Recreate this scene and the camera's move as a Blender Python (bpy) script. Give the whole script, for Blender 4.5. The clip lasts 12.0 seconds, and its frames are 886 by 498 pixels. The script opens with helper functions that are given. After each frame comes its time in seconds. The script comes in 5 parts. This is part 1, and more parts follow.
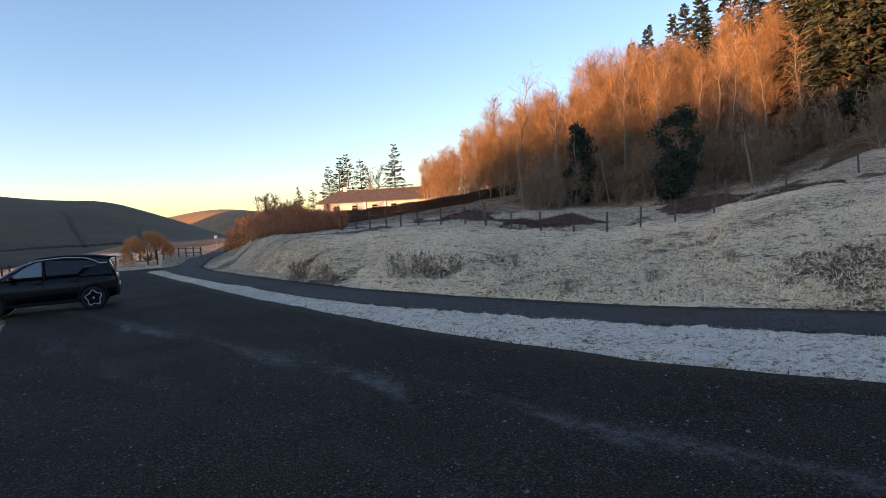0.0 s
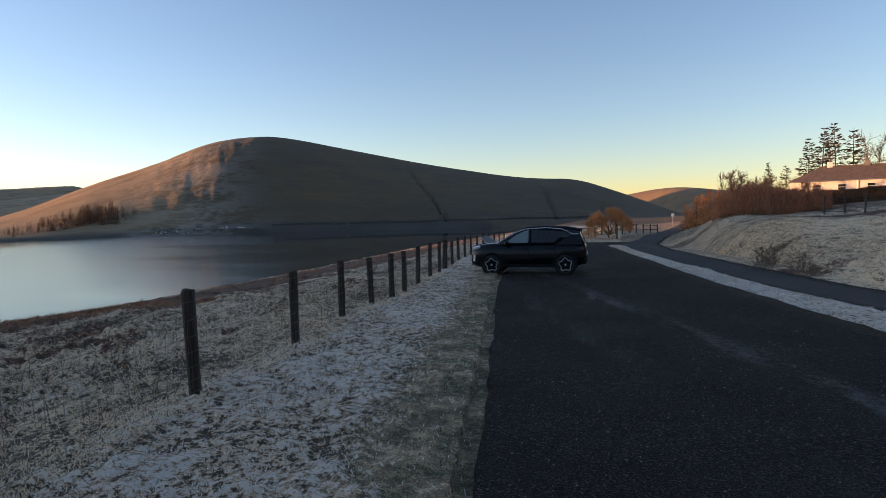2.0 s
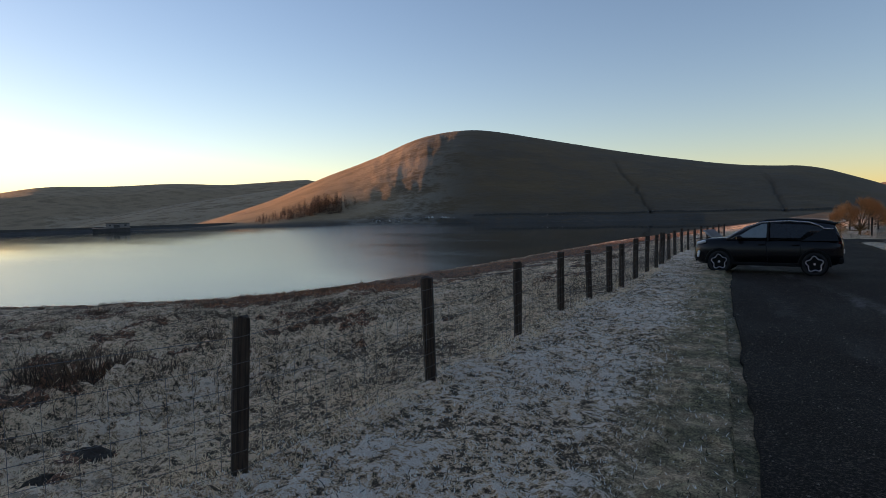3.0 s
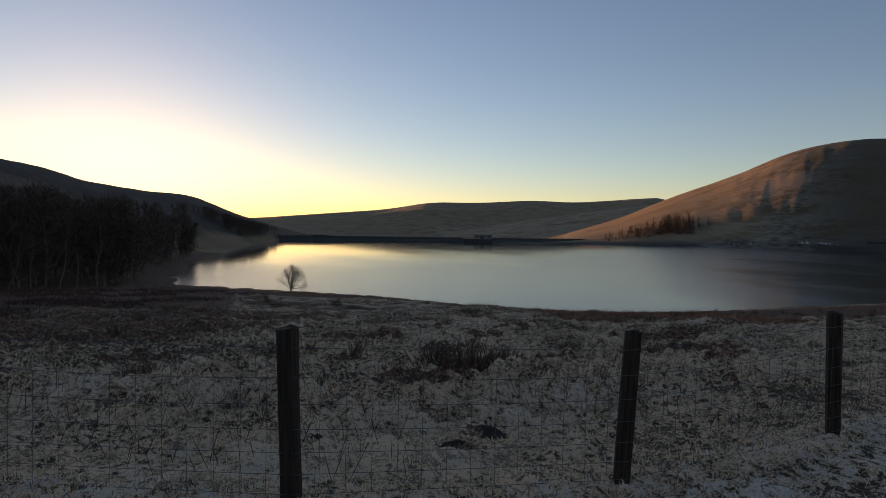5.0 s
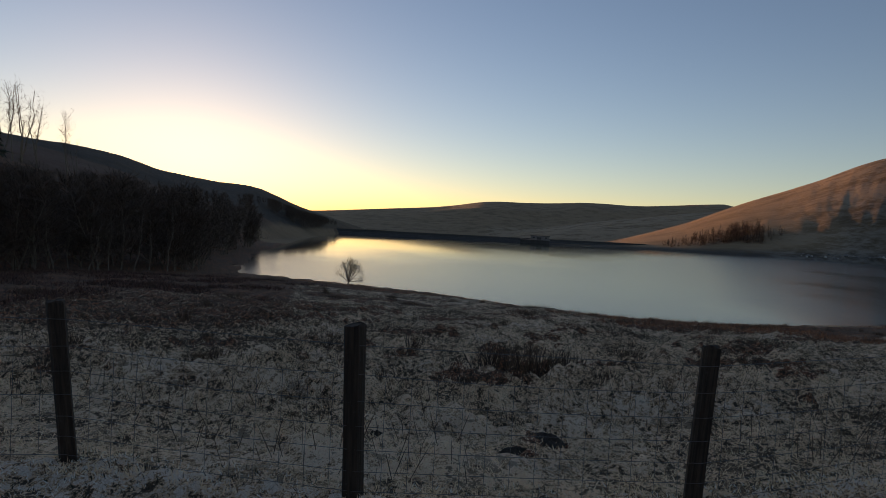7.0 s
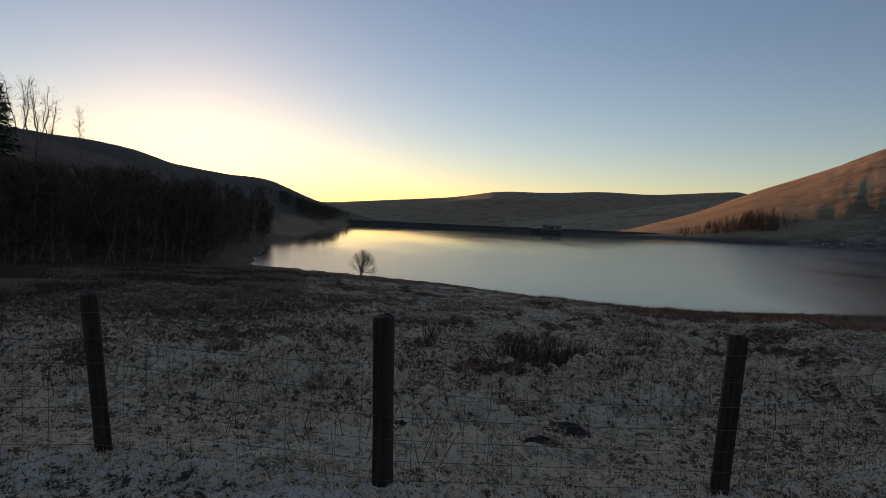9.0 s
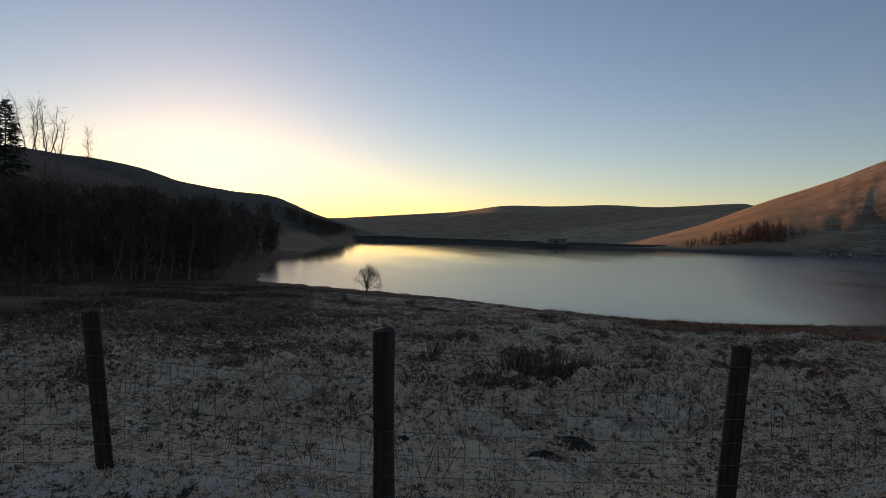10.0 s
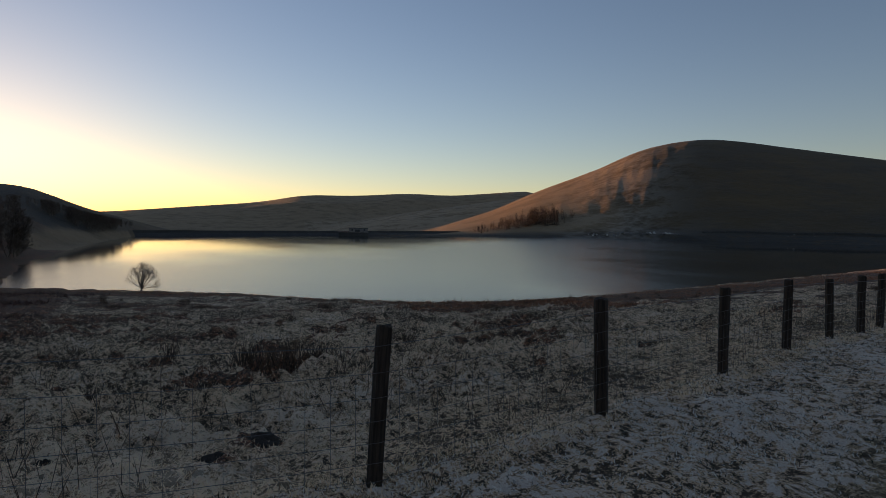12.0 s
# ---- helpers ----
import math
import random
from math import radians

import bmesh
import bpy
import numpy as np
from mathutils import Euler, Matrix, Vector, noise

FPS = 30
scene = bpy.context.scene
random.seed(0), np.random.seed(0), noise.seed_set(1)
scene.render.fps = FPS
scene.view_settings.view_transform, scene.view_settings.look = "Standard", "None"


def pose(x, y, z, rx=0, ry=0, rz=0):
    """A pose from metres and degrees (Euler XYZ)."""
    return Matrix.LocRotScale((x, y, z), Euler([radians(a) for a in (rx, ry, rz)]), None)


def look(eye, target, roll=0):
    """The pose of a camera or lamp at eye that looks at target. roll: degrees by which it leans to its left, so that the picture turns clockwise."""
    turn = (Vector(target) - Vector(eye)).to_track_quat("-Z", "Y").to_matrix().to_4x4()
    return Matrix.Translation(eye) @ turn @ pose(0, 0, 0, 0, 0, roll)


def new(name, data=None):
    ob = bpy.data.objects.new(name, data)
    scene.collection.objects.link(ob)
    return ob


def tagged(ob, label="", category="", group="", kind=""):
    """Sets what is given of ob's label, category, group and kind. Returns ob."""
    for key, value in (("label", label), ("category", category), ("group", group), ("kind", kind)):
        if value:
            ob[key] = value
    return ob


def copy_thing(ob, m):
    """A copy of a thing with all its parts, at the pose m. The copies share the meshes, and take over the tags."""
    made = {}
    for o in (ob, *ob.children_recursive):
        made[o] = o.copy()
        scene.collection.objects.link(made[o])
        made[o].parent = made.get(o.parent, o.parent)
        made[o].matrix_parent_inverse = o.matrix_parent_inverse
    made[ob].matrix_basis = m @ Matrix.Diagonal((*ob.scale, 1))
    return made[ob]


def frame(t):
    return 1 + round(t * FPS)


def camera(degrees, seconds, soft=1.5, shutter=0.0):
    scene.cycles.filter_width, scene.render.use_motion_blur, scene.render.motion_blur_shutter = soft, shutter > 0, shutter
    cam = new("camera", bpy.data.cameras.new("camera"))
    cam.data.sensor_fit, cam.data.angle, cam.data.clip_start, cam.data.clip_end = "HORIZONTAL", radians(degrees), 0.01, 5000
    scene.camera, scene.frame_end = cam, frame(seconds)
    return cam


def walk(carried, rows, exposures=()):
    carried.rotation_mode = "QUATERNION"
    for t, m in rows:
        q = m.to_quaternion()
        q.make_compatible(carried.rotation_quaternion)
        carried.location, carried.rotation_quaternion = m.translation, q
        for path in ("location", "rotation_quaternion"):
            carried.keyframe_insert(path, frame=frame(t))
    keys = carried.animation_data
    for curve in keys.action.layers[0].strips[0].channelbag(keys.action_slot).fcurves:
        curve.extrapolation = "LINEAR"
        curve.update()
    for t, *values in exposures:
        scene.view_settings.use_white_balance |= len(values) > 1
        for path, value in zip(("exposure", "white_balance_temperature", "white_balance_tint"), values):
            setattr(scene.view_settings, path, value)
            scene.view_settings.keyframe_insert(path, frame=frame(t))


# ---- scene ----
# camera and its path
cam = camera(74.0, 12.0, 0.6)
PATH = [
    (0.0, pose(0.152, -0.007, 1.644, 87.11, 3.54, -25.61)),
    (0.5, pose(0.049, -0.033, 1.652, 87.52, 3.31, -14.70)),
    (1.0, pose(-0.042, -0.069, 1.659, 87.79, 3.00, -4.59)),
    (1.5, pose(-0.026, 0.063, 1.656, 87.47, 2.35, 6.34)),
    (2.0, pose(-0.019, 0.243, 1.654, 86.89, 1.43, 16.78)),
    (2.5, pose(-0.212, 0.360, 1.654, 86.40, 0.75, 26.27)),
    (3.0, pose(-0.523, 0.392, 1.647, 86.43, 1.08, 35.90)),
    (3.5, pose(-0.737, 0.357, 1.640, 86.89, 1.14, 47.26)),
    (5.5, pose(-0.616, -0.005, 1.647, 88.26, -1.95, 71.40)),
    (6.0, pose(-0.645, -0.015, 1.650, 88.19, -2.45, 72.64)),
    (6.5, pose(-0.700, -0.010, 1.650, 87.89, -2.94, 73.79)),
    (7.0, pose(-0.729, -0.011, 1.658, 87.76, -3.30, 74.19)),
    (9.0, pose(-0.733, -0.109, 1.661, 86.79, -2.79, 75.26)),
    (9.5, pose(-0.723, -0.119, 1.656, 87.30, -2.33, 75.32)),
    (10.0, pose(-0.721, -0.072, 1.654, 88.19, -2.18, 75.79)),
    (10.5, pose(-0.644, 0.092, 1.648, 88.10, -1.23, 74.39)),
    (11.0, pose(-0.583, 0.317, 1.656, 87.53, -0.30, 69.83)),
    (11.5, pose(-0.532, 0.598, 1.651, 87.61, -0.10, 63.76)),
    (12.0, pose(-0.499, 0.955, 1.640, 87.66, -0.76, 56.76)),
]
EXPOSURES = [(0.0, 2.15, 6350, 26), (0.5, 2.05, 6350, 26), (1.0, 1.88, 6300, 26), (1.5, 1.78, 6350, 26), (2.5, 1.55, 6550, 27), (3.5, 1.25, 6850, 28), (5.5, 0.58, 6850, 28), (10.0, 0.58, 6850, 28), (12.0, 0.58, 6850, 28)]
walk(cam, PATH, EXPOSURES)

# ---- light ----
SUN_AZ, SUN_EL = 97.5, 1.3          # degrees left of +Y, degrees above the horizon
world = bpy.data.worlds.new("dawn_sky")
scene.world = world
world.use_nodes = True
wn = world.node_tree.nodes
sky = wn.new("ShaderNodeTexSky")
sky.sky_type = "NISHITA"
sky.sun_disc = False
sky.sun_elevation = radians(SUN_EL + 2.0)
sky.sun_rotation = radians(-SUN_AZ)
sky.altitude = 200
sky.air_density, sky.dust_density, sky.ozone_density = 0.9, 0.18, 1.8
wn["Background"].inputs["Strength"].default_value = 0.13
world.node_tree.links.new(sky.outputs[0], wn["Background"].inputs["Color"])
sun = new("sun", bpy.data.lights.new("sun", "SUN"))
sun.data.energy, sun.data.angle, sun.data.color = 3.2, radians(0.5), (1.0, 0.51, 0.19)
SUN_DIR = Vector((-math.sin(radians(SUN_AZ)), math.cos(radians(SUN_AZ)), math.tan(radians(SUN_EL)))).normalized()
sun.matrix_world = look(SUN_DIR * 50, (0, 0, 0))

# ---- helpers for materials ----


class Nodes:
    """A small node writer for one material."""

    def __init__(self, name):
        self.m = bpy.data.materials.new(name)
        self.m.use_nodes = True
        self.t = self.m.node_tree
        self.b = self.t.nodes["Principled BSDF"]
        self.pos = self.t.nodes.new("ShaderNodeNewGeometry").outputs["Position"]

    def put(self, socket, value):
        if hasattr(value, "is_linked"):
            self.t.links.new(value, socket)
        else:
            socket.default_value = value

    def node(self, kind, out=0, **ins):
        n = self.t.nodes.new(kind)
        for k, v in ins.items():
            self.put(n.inputs[k.replace("_", " ")], v)
        return n.outputs[out]

    def obj(self):
        return self.t.nodes.new("ShaderNodeTexCoord").outputs["Object"]

    def noise(self, scale, detail=5, rough=0.55, vec=None, stretch=None):
        v = vec or self.pos
        if stretch:
            n = self.t.nodes.new("ShaderNodeMapping")
            self.put(n.inputs["Vector"], v)
            n.inputs["Scale"].default_value = stretch
            v = n.outputs[0]
        return self.node("ShaderNodeTexNoise", Vector=v, Scale=scale, Detail=detail, Roughness=rough)

    def voronoi(self, scale, vec=None):
        return self.node("ShaderNodeTexVoronoi", Vector=vec or self.pos, Scale=scale)

    def math(self, op, a, b=0.0, clamp=False):
        n = self.t.nodes.new("ShaderNodeMath")
        n.operation, n.use_clamp = op, clamp
        self.put(n.inputs[0], a)
        self.put(n.inputs[1], b)
        return n.outputs[0]

    def step(self, x, lo, hi, a=0.0, b=1.0):
        n = self.t.nodes.new("ShaderNodeMapRange")
        n.interpolation_type = "SMOOTHSTEP"
        self.put(n.inputs[0], x)
        for k, v in zip((1, 2, 3, 4), (lo, hi, a, b)):
            self.put(n.inputs[k], v)
        return n.outputs[0]

    def mix(self, f, a, b):
        n = self.t.nodes.new("ShaderNodeMix")
        n.data_type = "RGBA"
        self.put(n.inputs[0], f)
        for k, v in ((6, a), (7, b)):
            self.put(n.inputs[k], v if hasattr(v, "is_linked") else (*v, 1))
        return n.outputs[2]

    def attr(self, name):
        n = self.t.nodes.new("ShaderNodeAttribute")
        n.attribute_name = name
        return n.outputs["Color"]

    def alpha(self, name):
        n = self.t.nodes.new("ShaderNodeAttribute")
        n.attribute_name = name
        return n.outputs["Alpha"]

    def split(self, col):
        n = self.t.nodes.new("ShaderNodeSeparateColor")
        self.put(n.inputs[0], col)
        return n.outputs

    def random(self):
        return self.t.nodes.new("ShaderNodeObjectInfo").outputs["Random"]

    def island(self):
        return self.t.nodes.new("ShaderNodeNewGeometry").outputs["Random Per Island"]

    def done(self, color, rough=0.8, metal=0.0, height=None, strength=0.3, dist=0.02, **more):
        self.put(self.b.inputs["Base Color"], color if hasattr(color, "is_linked") else (*color, 1))
        self.put(self.b.inputs["Roughness"], rough)
        self.put(self.b.inputs["Metallic"], metal)
        for k, v in more.items():
            self.put(self.b.inputs[k.replace("_", " ")], v)
        if height is not None:
            n = self.t.nodes.new("ShaderNodeBump")
            n.inputs["Strength"].default_value, n.inputs["Distance"].default_value = strength, dist
            self.put(n.inputs["Height"], height)
            self.t.links.new(n.outputs[0], self.b.inputs["Normal"])
        return self.m


def plain(name, color, rough=0.6, metal=0.0, scale=8.0, vary=0.25, bump=0.15, **more):
    """A surface of one colour with grain and blotches at two scales."""
    n = Nodes(name)
    o = n.obj()
    a, b = n.noise(scale, vec=o), n.noise(scale * 9, vec=o)
    f = n.math("ADD", n.math("MULTIPLY", a, 0.6), n.math("MULTIPLY", b, 0.4))
    c = n.mix(n.step(f, 0.3, 0.7), [x * (1 - vary) for x in color], [min(1, x * (1 + vary)) for x in color])
    return n.done(c, rough, metal, b, bump, 0.01, **more)


# ---- materials ----
def ground_material():
    """Winter grass with hoar frost: vertex masks say where frost, rust-brown bracken, moss and warm-tinted streaked
    slopes lie.
    """
    n = Nodes("frosted_grass")
    r, g, b = n.split(n.attr("cover"))[:3]
    slope = n.alpha("cover")
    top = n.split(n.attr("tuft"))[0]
    n1, n2, n3, n4 = n.noise(0.35), n.noise(2.3, 6, 0.6), n.noise(14, 6, 0.65), n.noise(60, 4, 0.75)
    n5, n6 = n.noise(5.5, 6, 0.7), n.noise(150, 2, 0.6)
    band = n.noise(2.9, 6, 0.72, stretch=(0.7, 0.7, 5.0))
    n7 = n.noise(7.5, 5, 0.65)
    fine = n.math("ADD", n.math("MULTIPLY", n3, 0.30), n.math("ADD", n.math("MULTIPLY", n4, 0.45), n.math("MULTIPLY", n6, 0.25)))
    straw = n.mix(n.step(fine, 0.44, 0.55), (0.50, 0.30, 0.165), (0.98, 0.69, 0.42))
    straw = n.mix(n.step(n2, 0.44, 0.64, 0, 0.4), straw, n.mix(n.step(fine, 0.45, 0.56), (0.26, 0.145, 0.076), (0.78, 0.49, 0.27)))
    moss = n.mix(n.step(fine, 0.42, 0.60), (0.045, 0.046, 0.018), (0.36, 0.31, 0.145))
    rust = n.mix(n.step(fine, 0.43, 0.58), (0.085, 0.030, 0.015), (0.50, 0.20, 0.09))
    c = n.mix(n.math("MULTIPLY", b, n.step(n2, 0.3, 0.6)), straw, moss)
    c = n.mix(n.step(n.math("ADD", g, n.math("MULTIPLY", n.math("SUBTRACT", n2, 0.5), 0.9)), 0.35, 0.65), c, rust)
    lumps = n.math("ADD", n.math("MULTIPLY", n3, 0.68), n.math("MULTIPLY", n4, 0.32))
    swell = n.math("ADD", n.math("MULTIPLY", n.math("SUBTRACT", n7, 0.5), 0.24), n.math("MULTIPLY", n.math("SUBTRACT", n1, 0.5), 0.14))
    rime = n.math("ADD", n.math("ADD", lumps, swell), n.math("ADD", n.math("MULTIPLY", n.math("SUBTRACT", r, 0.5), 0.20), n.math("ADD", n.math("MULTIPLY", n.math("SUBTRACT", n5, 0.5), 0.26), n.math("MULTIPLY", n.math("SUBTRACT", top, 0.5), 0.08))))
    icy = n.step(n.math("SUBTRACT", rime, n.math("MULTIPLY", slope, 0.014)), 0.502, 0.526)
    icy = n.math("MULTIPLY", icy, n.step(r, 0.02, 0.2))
    # Frost on slopes is tinted cream, warm glow put into the colour
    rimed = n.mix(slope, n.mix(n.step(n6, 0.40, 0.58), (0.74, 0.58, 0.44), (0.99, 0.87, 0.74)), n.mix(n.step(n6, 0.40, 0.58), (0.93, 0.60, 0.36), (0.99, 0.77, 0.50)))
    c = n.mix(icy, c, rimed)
    # Dark soil between tufts, with shade under tussocks put into the colour
    gap_shade = n.step(n.math("ADD", rime, n.math("MULTIPLY", slope, 0.004)), 0.460, 0.432)
    gap_shade = n.math("MAXIMUM", gap_shade, n.math("MULTIPLY", slope, n.step(n.math("ADD", band, n.math("MULTIPLY", n.math("SUBTRACT", n3, 0.5), 0.7)), 0.575, 0.62)))
    gap_shade = n.math("MULTIPLY", gap_shade, n.step(b, 0.2, 0.8, 1.0, 0.35))
    c = n.mix(n.math("MULTIPLY", gap_shade, 0.9), c, n.mix(n.step(fine, 0.44, 0.56), (0.032, 0.019, 0.009), (0.16, 0.09, 0.044)))
    h = n.math("ADD", n.math("MULTIPLY", n2, 1.2), n.math("ADD", n.math("MULTIPLY", n3, 0.7), n.math("MULTIPLY", n4, 0.3)))
    return n.done(c, 0.9, 0, h, 0.9, 0.10)


def hill_material():
    """Far hill pasture: olive-brown grass with bracken, tracks of sheep and a little frost."""
    n = Nodes("hill_pasture")
    r, g, b = n.split(n.attr("cover"))[:3]
    n1, n2, n3 = n.noise(0.006, 6, 0.6), n.noise(0.03, 6, 0.65), n.noise(0.22, 5, 0.7)
    band = n.noise(0.03, 6, 0.7, stretch=(1, 1, 7))
    c = n.mix(n.step(n1, 0.35, 0.65), (0.048, 0.030, 0.010), (0.110, 0.065, 0.021))
    c = n.mix(n.step(n2, 0.42, 0.62, 0, 0.6), c, (0.035, 0.025, 0.009))
    c = n.mix(n.step(band, 0.5, 0.7, 0, 0.5), c, (0.14, 0.085, 0.030))
    c = n.mix(n.step(n3, 0.5, 0.75, 0, 0.4), c, (0.024, 0.020, 0.012))
    c = n.mix(n.math("MULTIPLY", g, n.step(n2, 0.3, 0.6)), c, (0.12, 0.055, 0.03))
    c = n.mix(n.math("MULTIPLY", b, n.step(n3, 0.3, 0.55)), c, (0.022, 0.018, 0.013))
    c = n.mix(n.math("MULTIPLY", r, n.step(n.math("ADD", n2, n.math("MULTIPLY", n3, 0.5)), 0.62, 0.85)), c, (0.40, 0.34, 0.26))
    # Pale mix: tan bank, plus sunlit flank and far haze put into colour
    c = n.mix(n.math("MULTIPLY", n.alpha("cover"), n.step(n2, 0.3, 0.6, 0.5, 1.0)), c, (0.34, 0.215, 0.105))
    h = n.math("ADD", n2, n.math("MULTIPLY", n3, 0.35))
    return n.done(c, 0.95, 0, h, 0.6, 3.0)


def tarmac_material(name, base, frost):
    n = Nodes(name)
    fine, mid, big = n.noise(140, 3, 0.7), n.noise(9, 6, 0.65), n.noise(0.45, 5, 0.6)
    stones = n.voronoi(95)
    grit = n.noise(48, 4, 0.75)
    c = n.mix(n.step(fine, 0.35, 0.7), [x * 0.5 for x in base], [x * 1.5 for x in base])
    c = n.mix(n.step(grit, 0.53, 0.62, 0, 0.9), c, [x * 4.2 for x in base])
    c = n.mix(n.step(grit, 0.47, 0.38, 0, 0.85), c, [x * 0.2 for x in base])
    c = n.mix(n.step(stones, 0.0, 0.28, 0.35, 0), c, [x * 4.5 for x in base])
    c = n.mix(n.step(mid, 0.45, 0.7, 0, 0.55), c, [x * 0.6 for x in base])
    x, y, _ = n.t.nodes.new("ShaderNodeSeparateXYZ").outputs
    n.put(x.node.inputs[0], n.pos)
    track = n.noise(1.0, 5, 0.6, stretch=(1.1, 0.30, 1))
    across = n.math("ADD", n.math("ADD", n.math("MULTIPLY", x, 0.94), n.math("MULTIPLY", y, 0.335)), n.math("MULTIPLY", n.math("SUBTRACT", track, 0.5), 1.6))
    lane = n.math("ADD", n.step(n.math("ABSOLUTE", n.math("SUBTRACT", across, 4.15)), 0.30, 0.02), n.step(n.math("ABSOLUTE", n.math("SUBTRACT", across, 2.55)), 0.35, 0.05, 0, 0.35))
    streak = n.math("MULTIPLY", lane, n.step(n.math("ADD", n.math("MULTIPLY", track, 0.6), n.math("ADD", n.math("MULTIPLY", fine, 0.35), n.math("MULTIPLY", mid, 0.5))), 0.66, 0.86))
    er = n.split(n.attr("edge"))[0]
    dirt = n.step(n.math("ADD", er, n.math("MULTIPLY", n.math("SUBTRACT", mid, 0.5), 1.4)), 0.45, 0.75)
    c = n.mix(dirt, c, n.mix(n.step(grit, 0.42, 0.6), (0.022, 0.016, 0.011), (0.10, 0.07, 0.046)))
    c = n.mix(n.math("MULTIPLY", streak, frost), c, (0.40, 0.39, 0.38))
    c = n.mix(n.step(n.noise(30, 2, 0.5), 0.70, 0.73, 0, 0.5), c, (0.12, 0.10, 0.085))
    rough = n.step(big, 0.3, 0.7, 0.75, 0.92)
    h = n.math("ADD", fine, n.math("MULTIPLY", stones, 0.8))
    return n.done(c, rough, 0, h, 0.7, 0.012, Specular_IOR_Level=0.07)


def water_material():
    n = Nodes("still_lake_water")
    rip = n.noise(0.35, 4, 0.6, stretch=(1.0, 0.45, 1))
    slow = n.noise(0.012, 4, 0.6, stretch=(1.0, 2.2, 1))
    x, y, _ = n.t.nodes.new("ShaderNodeSeparateXYZ").outputs
    n.put(x.node.inputs[0], n.pos)
    side = n.math("ADD", n.math("ADD", y, n.math("MULTIPLY", x, 1.45)), n.math("MULTIPLY", n.math("SUBTRACT", slow, 0.5), 160))
    ruffled = n.step(side, -210, -90, 0.025, 0.165)
    rough = n.math("ADD", 0.03, n.math("MULTIPLY", ruffled, n.step(side, -40, 40, 1.0, 0.0)))
    return n.done((0.012, 0.016, 0.018), rough, 0, rip, 0.06, 0.05, IOR=1.33, Specular_IOR_Level=0.5)


def wood_material(name, dark, light, frost=0.0):
    n = Nodes(name)
    o = n.obj()
    grain = n.noise(9, 5, 0.6, vec=o, stretch=(7, 7, 0.35))
    fine = n.noise(60, 4, 0.6, vec=o, stretch=(2, 2, 0.2))
    c = n.mix(n.step(grain, 0.35, 0.68), dark, light)
    c = n.mix(n.step(fine, 0.5, 0.75, 0, 0.5), c, [x * 0.5 for x in dark])
    c = n.mix(n.math("MULTIPLY", n.random(), 0.3), c, [x * 0.6 for x in light])
    if frost:
        c = n.mix(n.step(n.noise(22, 5, 0.7, vec=o), 0.6, 0.75, 0, frost), c, (0.5, 0.53, 0.56))
    return n.done(c, 0.9, 0, n.math("ADD", grain, fine), 0.5, 0.01)


def leaf_material(name, dark, light, rough=0.7):
    n = Nodes(name)
    c = n.mix(n.island(), dark, light)
    c = n.mix(n.step(n.noise(1.1, 4), 0.4, 0.65, 0, 0.5), c, [x * 0.6 for x in dark])
    return n.done(c, rough)


def frost_blade_material(name, dark, white, share):
    """Grass blades, some furred white with frost and the rest dark."""
    n = Nodes(name)
    c = n.mix(n.step(n.math("ADD", n.math("MULTIPLY", n.island(), 0.5), n.math("MULTIPLY", n.noise(5.5, 5, 0.7), 1.0)), 0.80 - share * 0.3, 0.86 - share * 0.3), dark, white)
    return n.done(c, 0.9)


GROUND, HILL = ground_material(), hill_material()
CARPARK = tarmac_material("dark_worn_tarmac", (0.0295, 0.0230, 0.0180), 0.22)
ROAD = tarmac_material("grey_road_tarmac", (0.072, 0.063, 0.056), 0.2)
WATER = water_material()
POST = wood_material("weathered_fence_wood", (0.026, 0.016, 0.009), (0.075, 0.048, 0.030), 0.08)
BARK = wood_material("birch_and_alder_bark", (0.10, 0.072, 0.05), (0.36, 0.28, 0.20))
TWIG = leaf_material("bare_russet_twigs", (0.17, 0.09, 0.034), (0.38, 0.215, 0.08))
TWIG_DARK = leaf_material("grey_brown_twigs", (0.07, 0.042, 0.028), (0.17, 0.11, 0.072))
NEEDLE = leaf_material("spruce_needles", (0.012, 0.022, 0.010), (0.045, 0.06, 0.025))
FIR = leaf_material("open_fir_needles", (0.03, 0.028, 0.014), (0.085, 0.07, 0.035))
PINE = leaf_material("pine_needles", (0.008, 0.018, 0.009), (0.03, 0.045, 0.02))
LARCH = leaf_material("larch_twigs", (0.09, 0.048, 0.026), (0.22, 0.115, 0.062))
BRACKEN = leaf_material("dead_bracken", (0.24, 0.085, 0.038), (0.64, 0.27, 0.12))
HEDGE = leaf_material("beech_hedge_leaves", (0.06, 0.027, 0.013), (0.13, 0.06, 0.029))
RUSH = leaf_material("dead_rushes", (0.06, 0.032, 0.019), (0.22, 0.13, 0.072))
WIRE = plain("galvanised_wire", (0.16, 0.15, 0.14), 0.55, 0.7)
STONE = plain("dressed_stone", (0.20, 0.185, 0.17), 0.9, scale=0.6)
STONE_DARK = plain("wet_dark_stone", (0.06, 0.055, 0.05), 0.85, scale=0.4)
HARL = plain("white_harled_wall", (0.78, 0.74, 0.66), 0.9, scale=1.5, vary=0.08)
PALE_STONE = plain("pale_ashlar", (0.46, 0.43, 0.38), 0.85, scale=0.6)
SLATE = plain("brown_grey_roof_slate", (0.15, 0.105, 0.075), 0.8, scale=2.0, vary=0.3)
METAL = plain("grey_metal", (0.35, 0.36, 0.37), 0.45, 0.8)
SIGN_WHITE = plain("white_sign_face", (0.75, 0.75, 0.72), 0.5, vary=0.06)

# ---- mesh helpers ----


